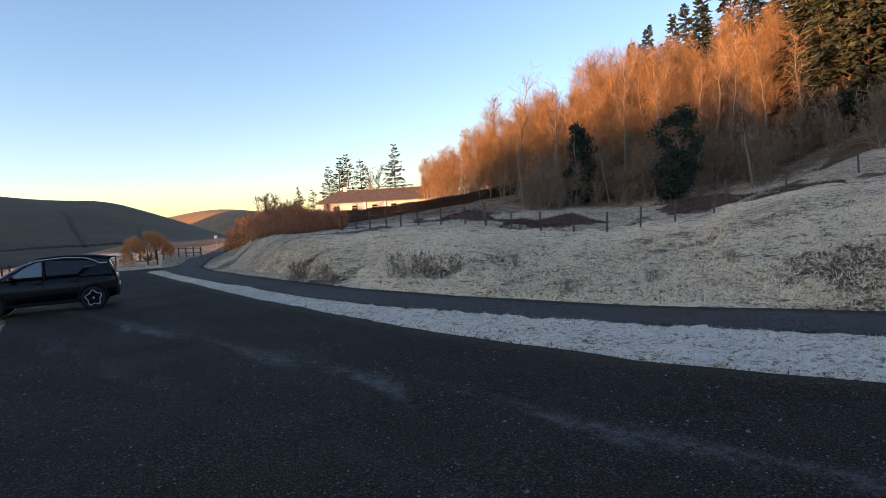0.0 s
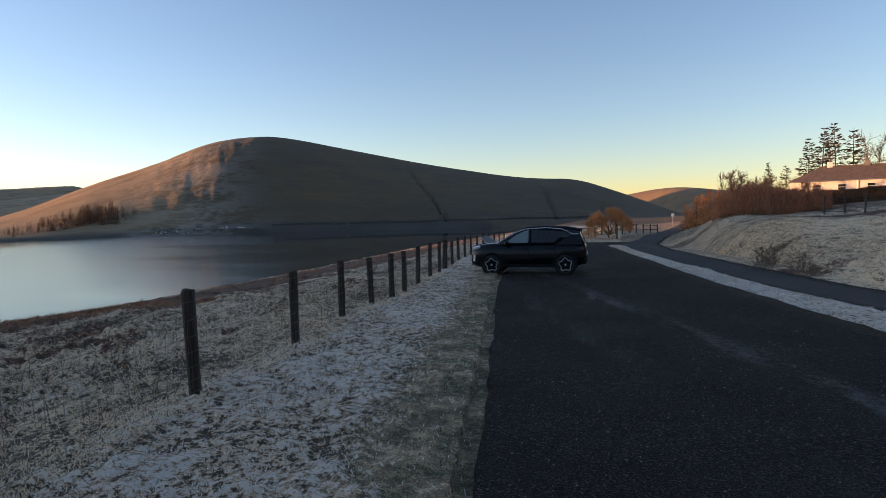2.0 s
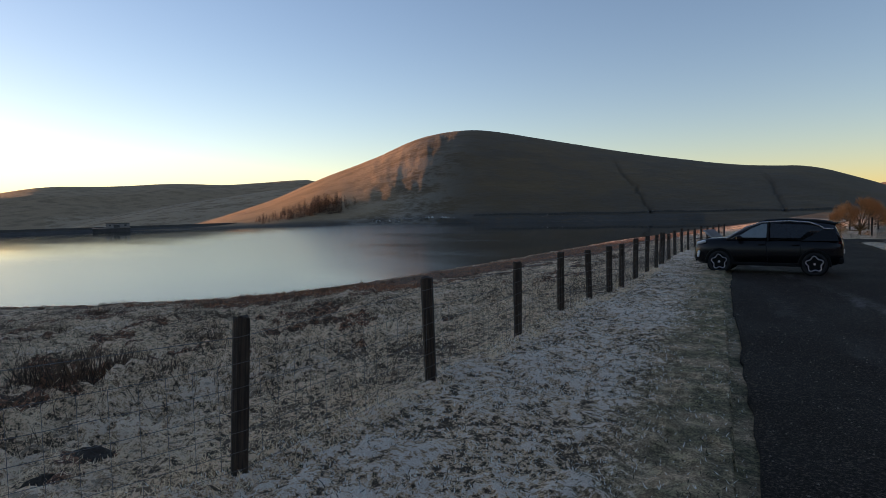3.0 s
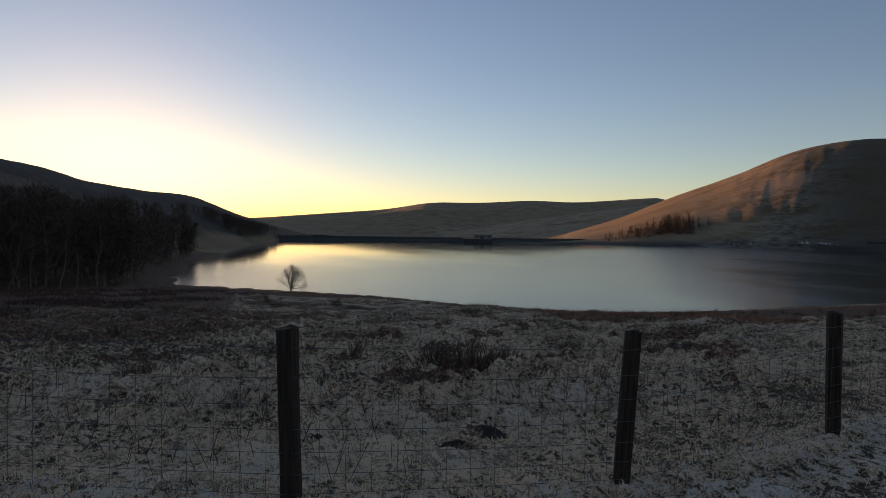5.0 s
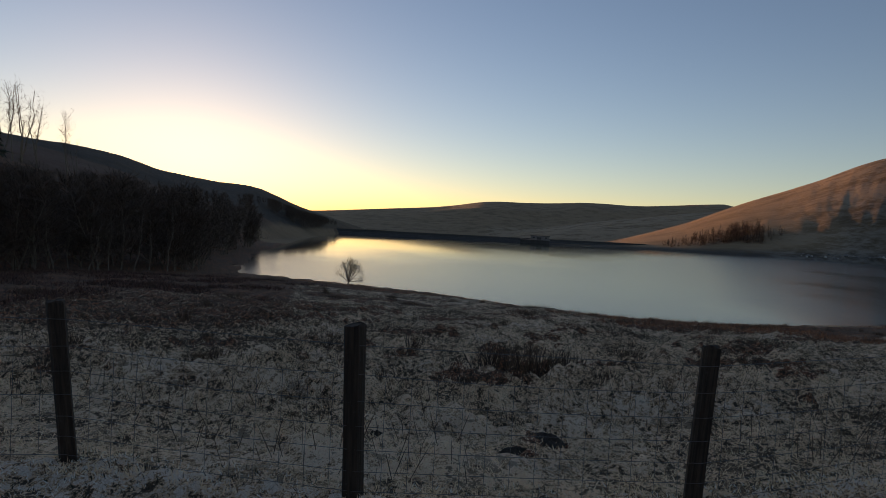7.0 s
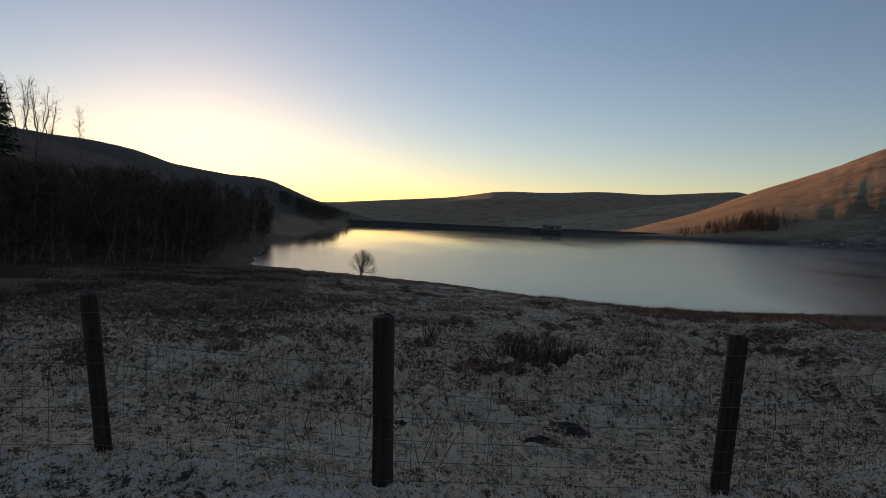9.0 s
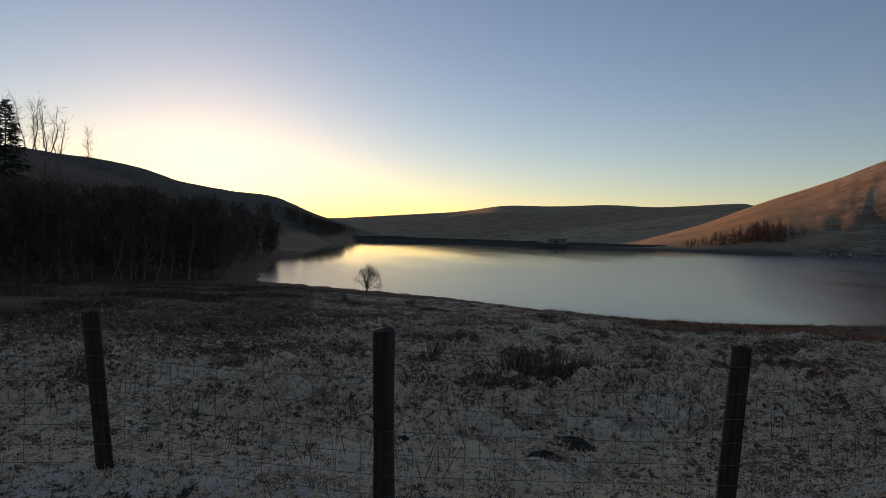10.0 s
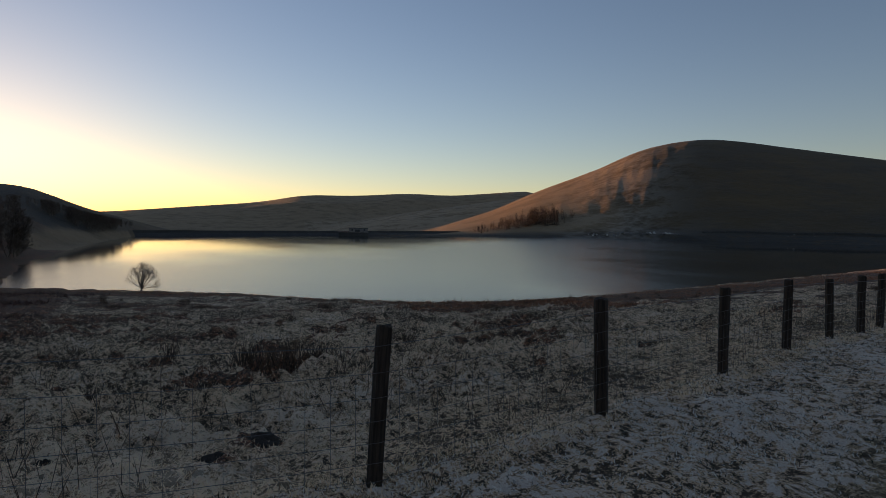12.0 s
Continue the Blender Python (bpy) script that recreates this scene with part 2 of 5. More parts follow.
def mesh_of(name, verts, faces, mats, smooth=False):
    me = bpy.data.meshes.new(name)
    me.from_pydata([tuple(v) for v in np.asarray(verts, float).tolist()], [], [tuple(f) for f in (faces.tolist() if hasattr(faces, "tolist") else faces)])
    for m in mats if isinstance(mats, (list, tuple)) else [mats]:
        me.materials.append(m)
    if smooth:
        me.polygons.foreach_set("use_smooth", [True] * len(me.polygons))
    me.update()
    return me


def raw(name, verts, faces, mats, parent=None, label="", smooth=False):
    ob = new(name, mesh_of(name, verts, faces, mats, smooth))
    ob.parent = parent
    return tagged(ob, label)


def part(name, bm, material, parent, label="", smooth=False):
    me = bpy.data.meshes.new(name)
    bm.to_mesh(me)
    bm.free()
    me.materials.append(material)
    if smooth:
        me.polygons.foreach_set("use_smooth", [True] * len(me.polygons))
    ob = new(name, me)
    ob.parent = parent
    return tagged(ob, label)


def thing(name, label, category, group="", m=None, kind=""):
    ob = tagged(new(name), label, category, group, kind)
    ob.empty_display_size = 0.2
    if m is not None:
        ob.matrix_basis = m
    return ob


def box(sx, sy, sz, m=None, bevel=0.0, bm=None):
    """A bevelled box with its base at z = 0."""
    bm = bm or bmesh.new()
    made = bmesh.ops.create_cube(bm, size=1, matrix=(m or Matrix()) @ Matrix.Translation((0, 0, sz / 2)) @ Matrix.Diagonal((sx, sy, sz, 1)))
    if bevel:
        vs = set(made["verts"])
        bmesh.ops.bevel(bm, geom=[e for e in bm.edges if e.verts[0] in vs], offset=bevel, segments=1, affect="EDGES")
    return bm


def tube(bm, p, q, r0, r1=None, n=8, caps=True):
    """A tapered round bar from p to q."""
    p, q = Vector(p), Vector(q)
    d = q - p
    m = Matrix.Translation((p + q) / 2) @ d.to_track_quat("Z", "Y").to_matrix().to_4x4()
    bmesh.ops.create_cone(bm, cap_ends=caps, segments=n, radius1=r0, radius2=r0 if r1 is None else r1, depth=d.length, matrix=m)
    return bm


def bars(p, q, r0, r1, sides=3):
    """Many thin tapered bars at once: arrays of ends and radii."""
    p, q = np.asarray(p, float), np.asarray(q, float)
    d = q - p
    d /= np.maximum(np.linalg.norm(d, axis=1, keepdims=True), 1e-9)
    ref = np.where(np.abs(d[:, 2:3]) > 0.9, [[1.0, 0, 0]], [[0, 0, 1.0]])
    u = np.cross(d, ref)
    u /= np.maximum(np.linalg.norm(u, axis=1, keepdims=True), 1e-9)
    w = np.cross(d, u)
    vs, n = [], len(p)
    for k in range(sides):
        a = 2 * math.pi * k / sides
        o = u * math.cos(a) + w * math.sin(a)
        vs += [p + o * np.reshape(r0, (-1, 1)), q + o * np.reshape(r1, (-1, 1))]
    v = np.stack(vs, 1).reshape(-1, 3)
    base = np.arange(n)[:, None] * 2 * sides
    f = [np.concatenate([base + 2 * k, base + 2 * ((k + 1) % sides), base + 2 * ((k + 1) % sides) + 1, base + 2 * k + 1], 1) for k in range(sides)]
    return v, np.concatenate(f, 0)


def slips(p, d, up, length, width):
    """Many small pointed leaves: base points, directions, side vectors."""
    d = d / np.maximum(np.linalg.norm(d, axis=1, keepdims=True), 1e-9)
    s = np.cross(d, up)
    s /= np.maximum(np.linalg.norm(s, axis=1, keepdims=True), 1e-9)
    L, W = np.reshape(length, (-1, 1)), np.reshape(width, (-1, 1))
    v = np.stack([p - s * W / 2, p + d * L * 0.5 - s * W * 0.6, p + d * L, p + d * L * 0.5 + s * W * 0.6, p + s * W / 2], 1)
    n = len(p)
    f = np.arange(n)[:, None] * 5 + np.array([[0, 1, 2, 3, 4]])
    return v.reshape(-1, 3), f


def join(*sets):
    vs, fs, k = [], [], 0
    for v, f in sets:
        vs.append(v)
        fs += (np.asarray(f) + k).tolist()
        k += len(v)
    return np.concatenate(vs), fs


def hash2(i, j):
    h = (i.astype(np.int64) * 374761393 + j.astype(np.int64) * 668265263) & 0x7FFFFFFF
    h = ((h ^ (h >> 13)) * 1274126177) & 0x7FFFFFFF
    return ((h ^ (h >> 16)) & 0xFFFF) / 65535.0


def vnoise(x, y, size, octaves=3):
    """Value noise, -1 to 1, of that feature size."""
    out, amp, tot = 0.0, 1.0, 0.0
    for k in range(octaves):
        u, v = x / size + 17.3 * k, y / size - 9.1 * k
        i, j = np.floor(u), np.floor(v)
        a, b = u - i, v - j
        a, b = a * a * (3 - 2 * a), b * b * (3 - 2 * b)
        n = (hash2(i, j) * (1 - a) + hash2(i + 1, j) * a) * (1 - b) + (hash2(i, j + 1) * (1 - a) + hash2(i + 1, j + 1) * a) * b
        out, tot, amp, size = out + amp * (2 * n - 1), tot + amp, amp * 0.5, size * 0.47
    return out / tot


def sstep(x, lo, hi):
    t = np.clip((x - lo) / (hi - lo), 0, 1)
    return t * t * (3 - 2 * t)


# ---- the lie of the land ----
WATER_Z = -5.0
SLOPE = 0.013


def fence_x(y):
    return np.interp(y, [-12, -1.24, 0.50, 2.65, 4.94, 7.47, 9.6, 12.6, 15.4, 19.6, 26, 31, 120, 400], [-6.4, -4.99, -4.2, -3.86, -4.0, -4.41, -4.75, -5.0, -5.35, -6.0, -7.1, -7.7, -17, -17])


def park_left(y):
    return np.interp(y, [-15, 0, 3.5, 7, 15, 19, 44], [0.9, 0.1, -0.86, -1.52, -3.05, -3.7, -6.4])


def park_right(y):
    return np.interp(y, [-15, -3, 2.75, 5, 8, 11.8, 20, 28, 31, 42, 43.5, 48], [13, 9.5, 5.9, 4.8, 3.95, 3.15, 1.85, 0.85, 0.43, -0.95, 0.15, 0.6])


def road_mid(y):
    return np.interp(y, [-40, -12, -2, 4.2, 7.8, 12, 16, 24, 30, 36, 44, 56, 90, 120], [40, 20, 12.2, 8.7, 6.75, 5.35, 4.4, 3.15, 2.4, 1.65, 1.3, 3.3, 8.6, 13.5])


def road_half(y):
    return np.interp(y, [-12, 4, 10, 20, 36, 60, 120], [1.25, 0.98, 0.90, 0.85, 1.0, 1.5, 2.0])


def shore_x(y):
    return np.interp(y, [-4, 7, 14, 19, 25, 34, 50, 90, 120, 200, 300], [-72, -63, -57, -48, -43, -40, -40, -42, -44, -42, -34])


def shore_y(x):
    return np.interp(x, [-300, -178, -104, -72], [30, 7, -3, -4])


DAM_A, DAM_B = (-296.0, 18.0), (-352.0, 306.0)


def lake_depth(x, y):
    """Metres inside the lake's edge (negative outside)."""
    r = np.hypot(x, y)
    dam_x = DAM_A[0] + (y - DAM_A[1]) * (DAM_B[0] - DAM_A[0]) / (DAM_B[1] - DAM_A[1])
    far = 350 + 8 * np.sin(y / 31.0) + 5 * np.sin(x / 17.0)
    return np.minimum(np.minimum(shore_x(y) - x, y - shore_y(x)), np.minimum(x - dam_x + 6, far - r))


def polar_hill(r, az, azs, els, foot, foot_z, ridge, back=0.75, sharp=1.0):
    """A hill seen as a skyline: elevation by azimuth at the distance of its ridge, rising from its foot."""
    el = sum(np.interp(az + o, azs, els) for o in (-1.3, -0.65, 0, 0.65, 1.3)) / 5
    top = 1.65 + ridge * np.tan(np.radians(el))
    t = np.clip((r - foot) / (ridge - foot), 0, 1)
    rise = np.sin(t * math.pi / 2) ** sharp
    z = foot_z + (top - foot_z) * rise
    return np.where(r > ridge, foot_z + (top - foot_z) * (1 - (1 - back) * sstep(r, ridge, ridge * 1.5)), z)


def burns(az, r, wide):
    """Two crooked little gullies that run down the hill across the lake, 0 to 1."""
    crook = 0.55 * vnoise(r, az * 0 + 40.0, 34, 3) + 0.2 * vnoise(r, az * 0 + 7.0, 11, 2)
    one = np.exp(-((az - (16.4 + (r - 356) * 0.016) - crook) / wide) ** 2)
    two = np.exp(-((az - (5.2 + (r - 356) * 0.013) + crook) / wide) ** 2)
    return one + 0.8 * two


def height(x, y, rough=True):
    x, y = np.asarray(x, float), np.asarray(y, float)
    r, az = np.hypot(x, y), np.degrees(np.arctan2(-x, y))
    base = -SLOPE * np.clip(y, 0, 110)
    z = base.copy()
    # pasture that falls from the fence to the water
    beyond, depth = fence_x(y) - x, lake_depth(x, y)
    out = np.maximum(-depth, 0)
    t = np.clip(beyond, 0, None) / (np.clip(beyond, 0, None) + out + 1e-6)
    past = np.where(depth > 0, WATER_Z - 0.3 - np.minimum(2.5, depth * 0.12), base + (WATER_Z - base) * t ** 0.92)
    left = beyond > 0
    z = np.where(left, past, z)
    # hill across the lake
    big = polar_hill(r, az, [-14, -8, -5.6, -0.3, 4, 7.3, 10.7, 18.5, 25.8, 30, 33, 36, 38.5, 42.8, 48, 52, 58, 64], [-1.6, -0.9, -0.3, 1.75, 3.2, 3.3, 3.65, 4.95, 6.35, 7.15, 7.5, 7.3, 6.7, 4.9, 3.1, 1.4, -0.4, -1.2], 356, -4.6, 780, 0.1, 1.15)
    crease = burns(az, r, 0.17)
    gully = (vnoise(az * 11 + r * 0.05, r * 0.22, 26, 4) * 2.8 + vnoise(x + 0.6 * y, y * 0.4, 50, 4) * 1.2) * (0.2 + 0.8 * sstep(az, 31, 35) * (1 - sstep(az, 41, 44)))
    big = big - 2.0 * crease * sstep(r, 358, 390) * (1 - sstep(r, 480, 640)) + gully * sstep(r, 360, 480) * (1 - 0.85 * sstep(r, 560, 760)) - 0.8 * sstep(r, 600, 760)
    # valley and hills past the dam, lit hill at the valley's head
    west = polar_hill(r, az, [40, 45, 47.5, 50, 56, 60, 65, 70, 74, 80.7, 87, 100], [-0.5, 0.6, 3.2, 3.15, 2.7, 2.85, 2.6, 2.55, 1.85, 1.25, 0.7, 0.9], 1250, -16, 2300, 0.1)
    spur = polar_hill(r, az, [44, 46, 48, 51.8, 55.7, 60.4, 65.2, 68, 71], [2.6, 2.7, 2.75, 2.3, 1.75, 1.1, 0.2, -0.5, -1.0], 800, -16, 1350, 0.0)
    west = west + vnoise(x, y, 260, 4) * 12 * sstep(r, 1300, 1700) * (1 - 0.95 * sstep(r, 1750, 2200))
    west = np.where((az > 43) & (az < 72), np.maximum(west, spur + vnoise(x, y, 90, 3) * 2.5 * sstep(r, 850, 1000) * (1 - sstep(r, 1150, 1330))), west)
    e_foot, e_ridge = np.interp(az, [-16, -9, -1, 6], [700, 900, 2000, 2600]), np.interp(az, [-16, -9, -1, 6], [1500, 1800, 3200, 3800])
    east = polar_hill(r, az, [-40, -16, -8.8, -6.2, -3.6, -0.9, 6], [1.0, 1.4, 1.6, 2.05, 2.1, 1.65, 0.6], e_foot, -2, e_ridge, 0.85)
    far_z = np.where(az > 40, np.maximum(west, np.where(r > 360, -16.0, -40)), east)
    hills = np.maximum(np.where((az > -14) & (az < 64), big, -60), far_z)
    z = np.where((r > 356) & (az > -16) & (az < 84), np.maximum(hills, -16), z)
    # dark hill behind the wood on the sunward side
    foot = np.interp(az, [80, 84, 88, 92, 100, 112, 130], [330, 260, 190, 130, 95, 70, 60])
    ridge = np.interp(az, [80, 91, 99, 103, 112, 125, 180], [430, 410, 380, 330, 260, 220, 220])
    lefthill = polar_hill(r, az, [76, 80, 82.4, 84.5, 87.5, 90.3, 91.6, 95.6, 99.4, 103, 106.7, 110, 116, 130, 180], [-3.0, -1.6, -0.75, 0.1, 0.8, 1.9, 2.45, 2.6, 3.1, 4.05, 4.45, 4.65, 5.0, 6.0, 6.0], foot, -4.4, ridge, 0.9, 1.25)
    lefthill = lefthill + vnoise(x, y, 40, 4) * 1.3 * sstep(r, foot + 10, foot + 80)
    lh = (az > 76) & (r > foot) & (depth < 0)
    z = np.where(lh, np.maximum(z * (1 - sstep(r, foot, foot + 30)) + lefthill * sstep(r, foot, foot + 30), np.where(r > 600, west, -60)), z)
    z = np.where((az > 76) & (az < 88) & (r > 560), np.maximum(west, -16), z)
    # bank, field edge and wooded hillside on the landward side
    rf = np.interp(az, [-180, -100, -64, -38, -30, -21, -15, -10, -5, 0], [14, 12.5, 10.9, 11.8, 13.2, 16.2, 21, 27, 37, 60])
    A = [-180, -120, -75, -62, -56, -51.5, -50, -42, -35, -28, -20.9, -16.5, -12.3, -10, -8, -6, -3.5, 2]
    z1 = np.interp(az, A, [2.6, 2.6, 2.4, 1.9, 1.8, 1.35, 0.75, 0.45, 0.55, 1.15, 1.15, 0.95, 1.30, 1.30, 1.2, 0.1, -0.45, -0.6])
    z2 = np.interp(az, A, [5, 5, 5, 4.3, 2.7, 2.2, 2.1, 1.75, 1.85, 1.8, 1.7, 1.4, 1.2, 1.15, 0.95, 0.1, -0.55, -0.7])
    z3 = np.interp(az, A, [18, 18, 16, 15, 14.5, 14, 13.8, 11, 8.2, 4.8, 2.9, 2.3, 1.6, 1.0, 0.2, -0.4, -0.9, -1.2])
    z4 = np.interp(az, A, [40, 40, 36, 34, 32, 31, 30, 24, 17, 9, 4.5, 4.0, 3.5, 2.0, 0.4, -0.5, -1.2, -1.5])
    rc = np.maximum(29, rf + 9)
    k1 = np.clip((r - rf) / (rc - rf), 0, 1)
    k1 = 1 - (1 - k1) ** 1.7
    right = base + (z1 - base) * k1
    right = right + (z2 - z1) * sstep(r, rc, np.maximum(47, rc + 10)) * 1.0
    right = right + (z3 - z2) * np.clip((r - np.maximum(45, rc)) / 37, 0, 1) + (z4 - z3) * sstep(r, 82, 150)
    side = (az < 2) & (~left) & (r > rf) & (r < 500)
    z = np.where(side, np.where(r > 300, right * (1 - sstep(r, 300, 500)) + z * sstep(r, 300, 500), right), z)
    z = np.where((az <= -16) & (r >= 500), 15 + vnoise(x, y, 300, 3) * 10, z)
    if rough:
        park = (x > park_left(y) - 0.15) & (x < park_right(y) + 0.1) & (y < 48)
        lane = np.abs(x - road_mid(y)) < road_half(y) + 0.15
        flat = (park | lane) & (r < 130)
        tuft = vnoise(x, y, 0.55, 3) * 0.035 + vnoise(x, y, 2.6, 2) * 0.05 + np.abs(vnoise(x, y, 0.22, 2)) * 0.06 * (1 - sstep(r, 16, 34))
        hump = np.clip(vnoise(x, y, 0.30, 2) + 0.05, 0, 1) * np.where(left, 0.07, 0.05) * (left | (x < park_left(y))) * (1 - sstep(r, 22, 45))
        amp = np.where(side & (r < 60), 3.6, 1.0) * np.where(left, 3.0 * sstep(beyond, 0, 3) + 0.6, 1.0)
        heap = side & (az < -24) & (az > -60)
        z = z + np.where(heap, 0.45 * sstep(vnoise(x, y, 3.2, 2), 0.12, 0.5) * sstep(r, 31, 34) * (1 - sstep(r, 42, 47)), 0)
        z = z + np.where(flat, -0.03, tuft * amp * (1 - sstep(r, 80, 160)) + hump) * np.where(depth > 0, 0.2, 1)
    return z


def ground_z(x, y):
    return float(height(np.array([x]), np.array([y]))[0])


def covers(x, y):
    """Frost, rust-brown growth and moss, mud or darker hill ground, 0 to 1, by place."""
    r, az = np.hypot(x, y), np.degrees(np.arctan2(-x, y))
    beyond, depth = fence_x(y) - x, lake_depth(x, y)
    frost = np.full(x.shape, 0.55)
    frost = np.where((beyond < 0) & (x < park_left(y) + 0.2), 0.55 - 0.47 * sstep(x - park_left(y), -1.15, -0.4) + 0.26 * vnoise(x + 0.5 * y, y - 0.4 * x, 1.3, 3), frost)
    verge = (x > park_right(y) - 0.2) & (x < road_mid(y)) & (y < 42.5)
    frost = np.where(verge, 0.74, frost)
    frost = np.where(beyond > 0, 0.50 + 0.50 * vnoise(x + 0.4 * y, y - 0.3 * x, 1.6, 4) - 0.22 * sstep(beyond, 0.1, 0.5) * (1 - sstep(beyond, 1.0, 2.2)) * sstep(y, 1, 4) - (0.20 + 0.22 * sstep(az, 65, 80)) * sstep(beyond, 3, 12), frost)
    bank = (x > road_mid(y)) & (r < 34)
    frost = np.where(bank, 0.80 + 0.45 * vnoise(x, y, 3, 3) - 0.5 * sstep(az, -17, -13) * sstep(r, 20, 24), frost)
    frost = np.where((az < 0) & (r > 34), (0.45 - 0.35 * sstep(r, 42, 48)) * (1 - sstep(vnoise(x, y, 3.2, 2), 0.05, 0.3)), frost)
    rust = np.zeros(x.shape)
    shoreband = sstep(-depth, 3, 6) * (1 - sstep(-depth + 6 * vnoise(x, y, 7, 3), 15, 24)) * (az > 5)
    rust = np.where(beyond > 2, 0.75 * shoreband + 0.10 + 0.25 * (vnoise(x, y, 9, 3) > 0.15), rust)
    rust = np.where(beyond > 2, np.maximum(rust, 0.65 * sstep(vnoise(x, y, 1.3, 2) + 0.25 * sstep(beyond, 6, 18), 0.30, 0.48)), rust)
    patch = sstep(1.0 - ((x + 25) / 13) ** 2 - ((y - 20) / 11) ** 2 + 0.9 * vnoise(x, y, 6, 3), 0.35, 0.7)
    for px, py, s in ((-5.3, 2.32, 0.22), (-4.95, 1.9, 0.20), (-8.5, 3.5, 0.6), (-7.9, 1.0, 0.3), (-10.8, 2.2, 0.4)):
        patch = np.maximum(patch, 1.3 * np.exp(-((x - px) ** 2 + (y - py) ** 2) / s ** 2))
    rust = np.where(beyond > 0, np.maximum(rust, np.clip(patch, 0, 1)), rust)
    frost = np.where(beyond > 0, frost * (1 - 0.8 * np.clip(patch, 0, 1)), frost)
    frost = np.where(beyond > 2, frost * (1 - 0.7 * sstep(rust, 0.35, 0.75)), frost)
    worn = sstep(vnoise(x, y, 2.2, 4), 0.18, 0.42)
    rust = np.where(bank, 0.06 + 0.42 * worn + 0.3 * sstep(az, -17, -13), rust)
    frost = np.where(bank, frost - 0.55 * worn, frost)
    rust = np.where((az < -12) & (r > 33), 0.1 + 0.8 * np.maximum(sstep(vnoise(x, y, 3.2, 2), 0.05, 0.3), 0.45 * sstep(r, 42, 48)), rust)
    rust = np.where((beyond > 0) & (az > 84), np.maximum(rust, sstep(r, 9, 18) * 0.9 * sstep(az, 84, 92)), rust)
    frost = np.where((beyond > 0) & (az > 84), frost * (1 - 0.9 * sstep(r + 3 * vnoise(x, y, 2.5, 3), 8.5, 15) * sstep(az, 84, 92)), frost)
    frost = np.where((az > 0) & (az < 56) & (r < 60), frost - 0.12 * (1 - sstep(az, 46, 56)), frost)
    moss = np.where((beyond < 0) & (x < park_left(y) + 0.2), 0.9 * sstep(x - park_left(y), -1.5, -0.4), 0.25)
    moss = np.where(beyond > 0.3, 0.04, moss)
    moss = np.where(bank, 0.05 + 0.2 * vnoise(x, y, 4, 2), moss)
    hill = r > 200
    wood_foot = np.interp(az, [80, 84, 88, 92, 100], [330, 260, 190, 130, 95])
    frost = np.where(hill, (0.04 + 0.55 * np.exp(-((az - 41) / 5.0) ** 2) * (r < 900)) * (az < 75), frost)
    frost = np.where((az > 43) & (r > 700), np.where((r < 1400) & (az < 70), 0.9, 0.25), frost)
    rust = np.where(hill, 0.35 * (az < 0) + 0.1, rust)
    # On hills this channel darkens the gullies, the wood's slope and the shore foot
    moss = np.where(hill, 0.6 * burns(az, r, 0.13) * sstep(vnoise(x, y, 14, 3), -0.3, 0.25) * (1 - sstep(r, 450, 600)) + 0.8 * sstep(az, 84, 90) * (r < 330) * (r > wood_foot + 42), moss)
    moss = np.where(hill & (az > 12) & (az < 60) & (r < 372), 0.9, moss)
    # Sunward flank paler, sunlight put into its colour; second term is the tan bank
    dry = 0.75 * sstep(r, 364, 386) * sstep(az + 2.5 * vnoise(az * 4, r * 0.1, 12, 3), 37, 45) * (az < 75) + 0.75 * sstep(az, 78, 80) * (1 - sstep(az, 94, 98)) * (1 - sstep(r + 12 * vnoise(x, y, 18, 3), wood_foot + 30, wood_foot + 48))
    # Far hills paler, haze put into the colour; bank slope carries the warm tint
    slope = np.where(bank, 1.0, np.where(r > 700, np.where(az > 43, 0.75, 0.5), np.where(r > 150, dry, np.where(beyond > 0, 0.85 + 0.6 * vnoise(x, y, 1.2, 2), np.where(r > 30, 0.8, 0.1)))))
    return np.clip(np.stack([frost, rust, moss, slope], -1), 0, 1)


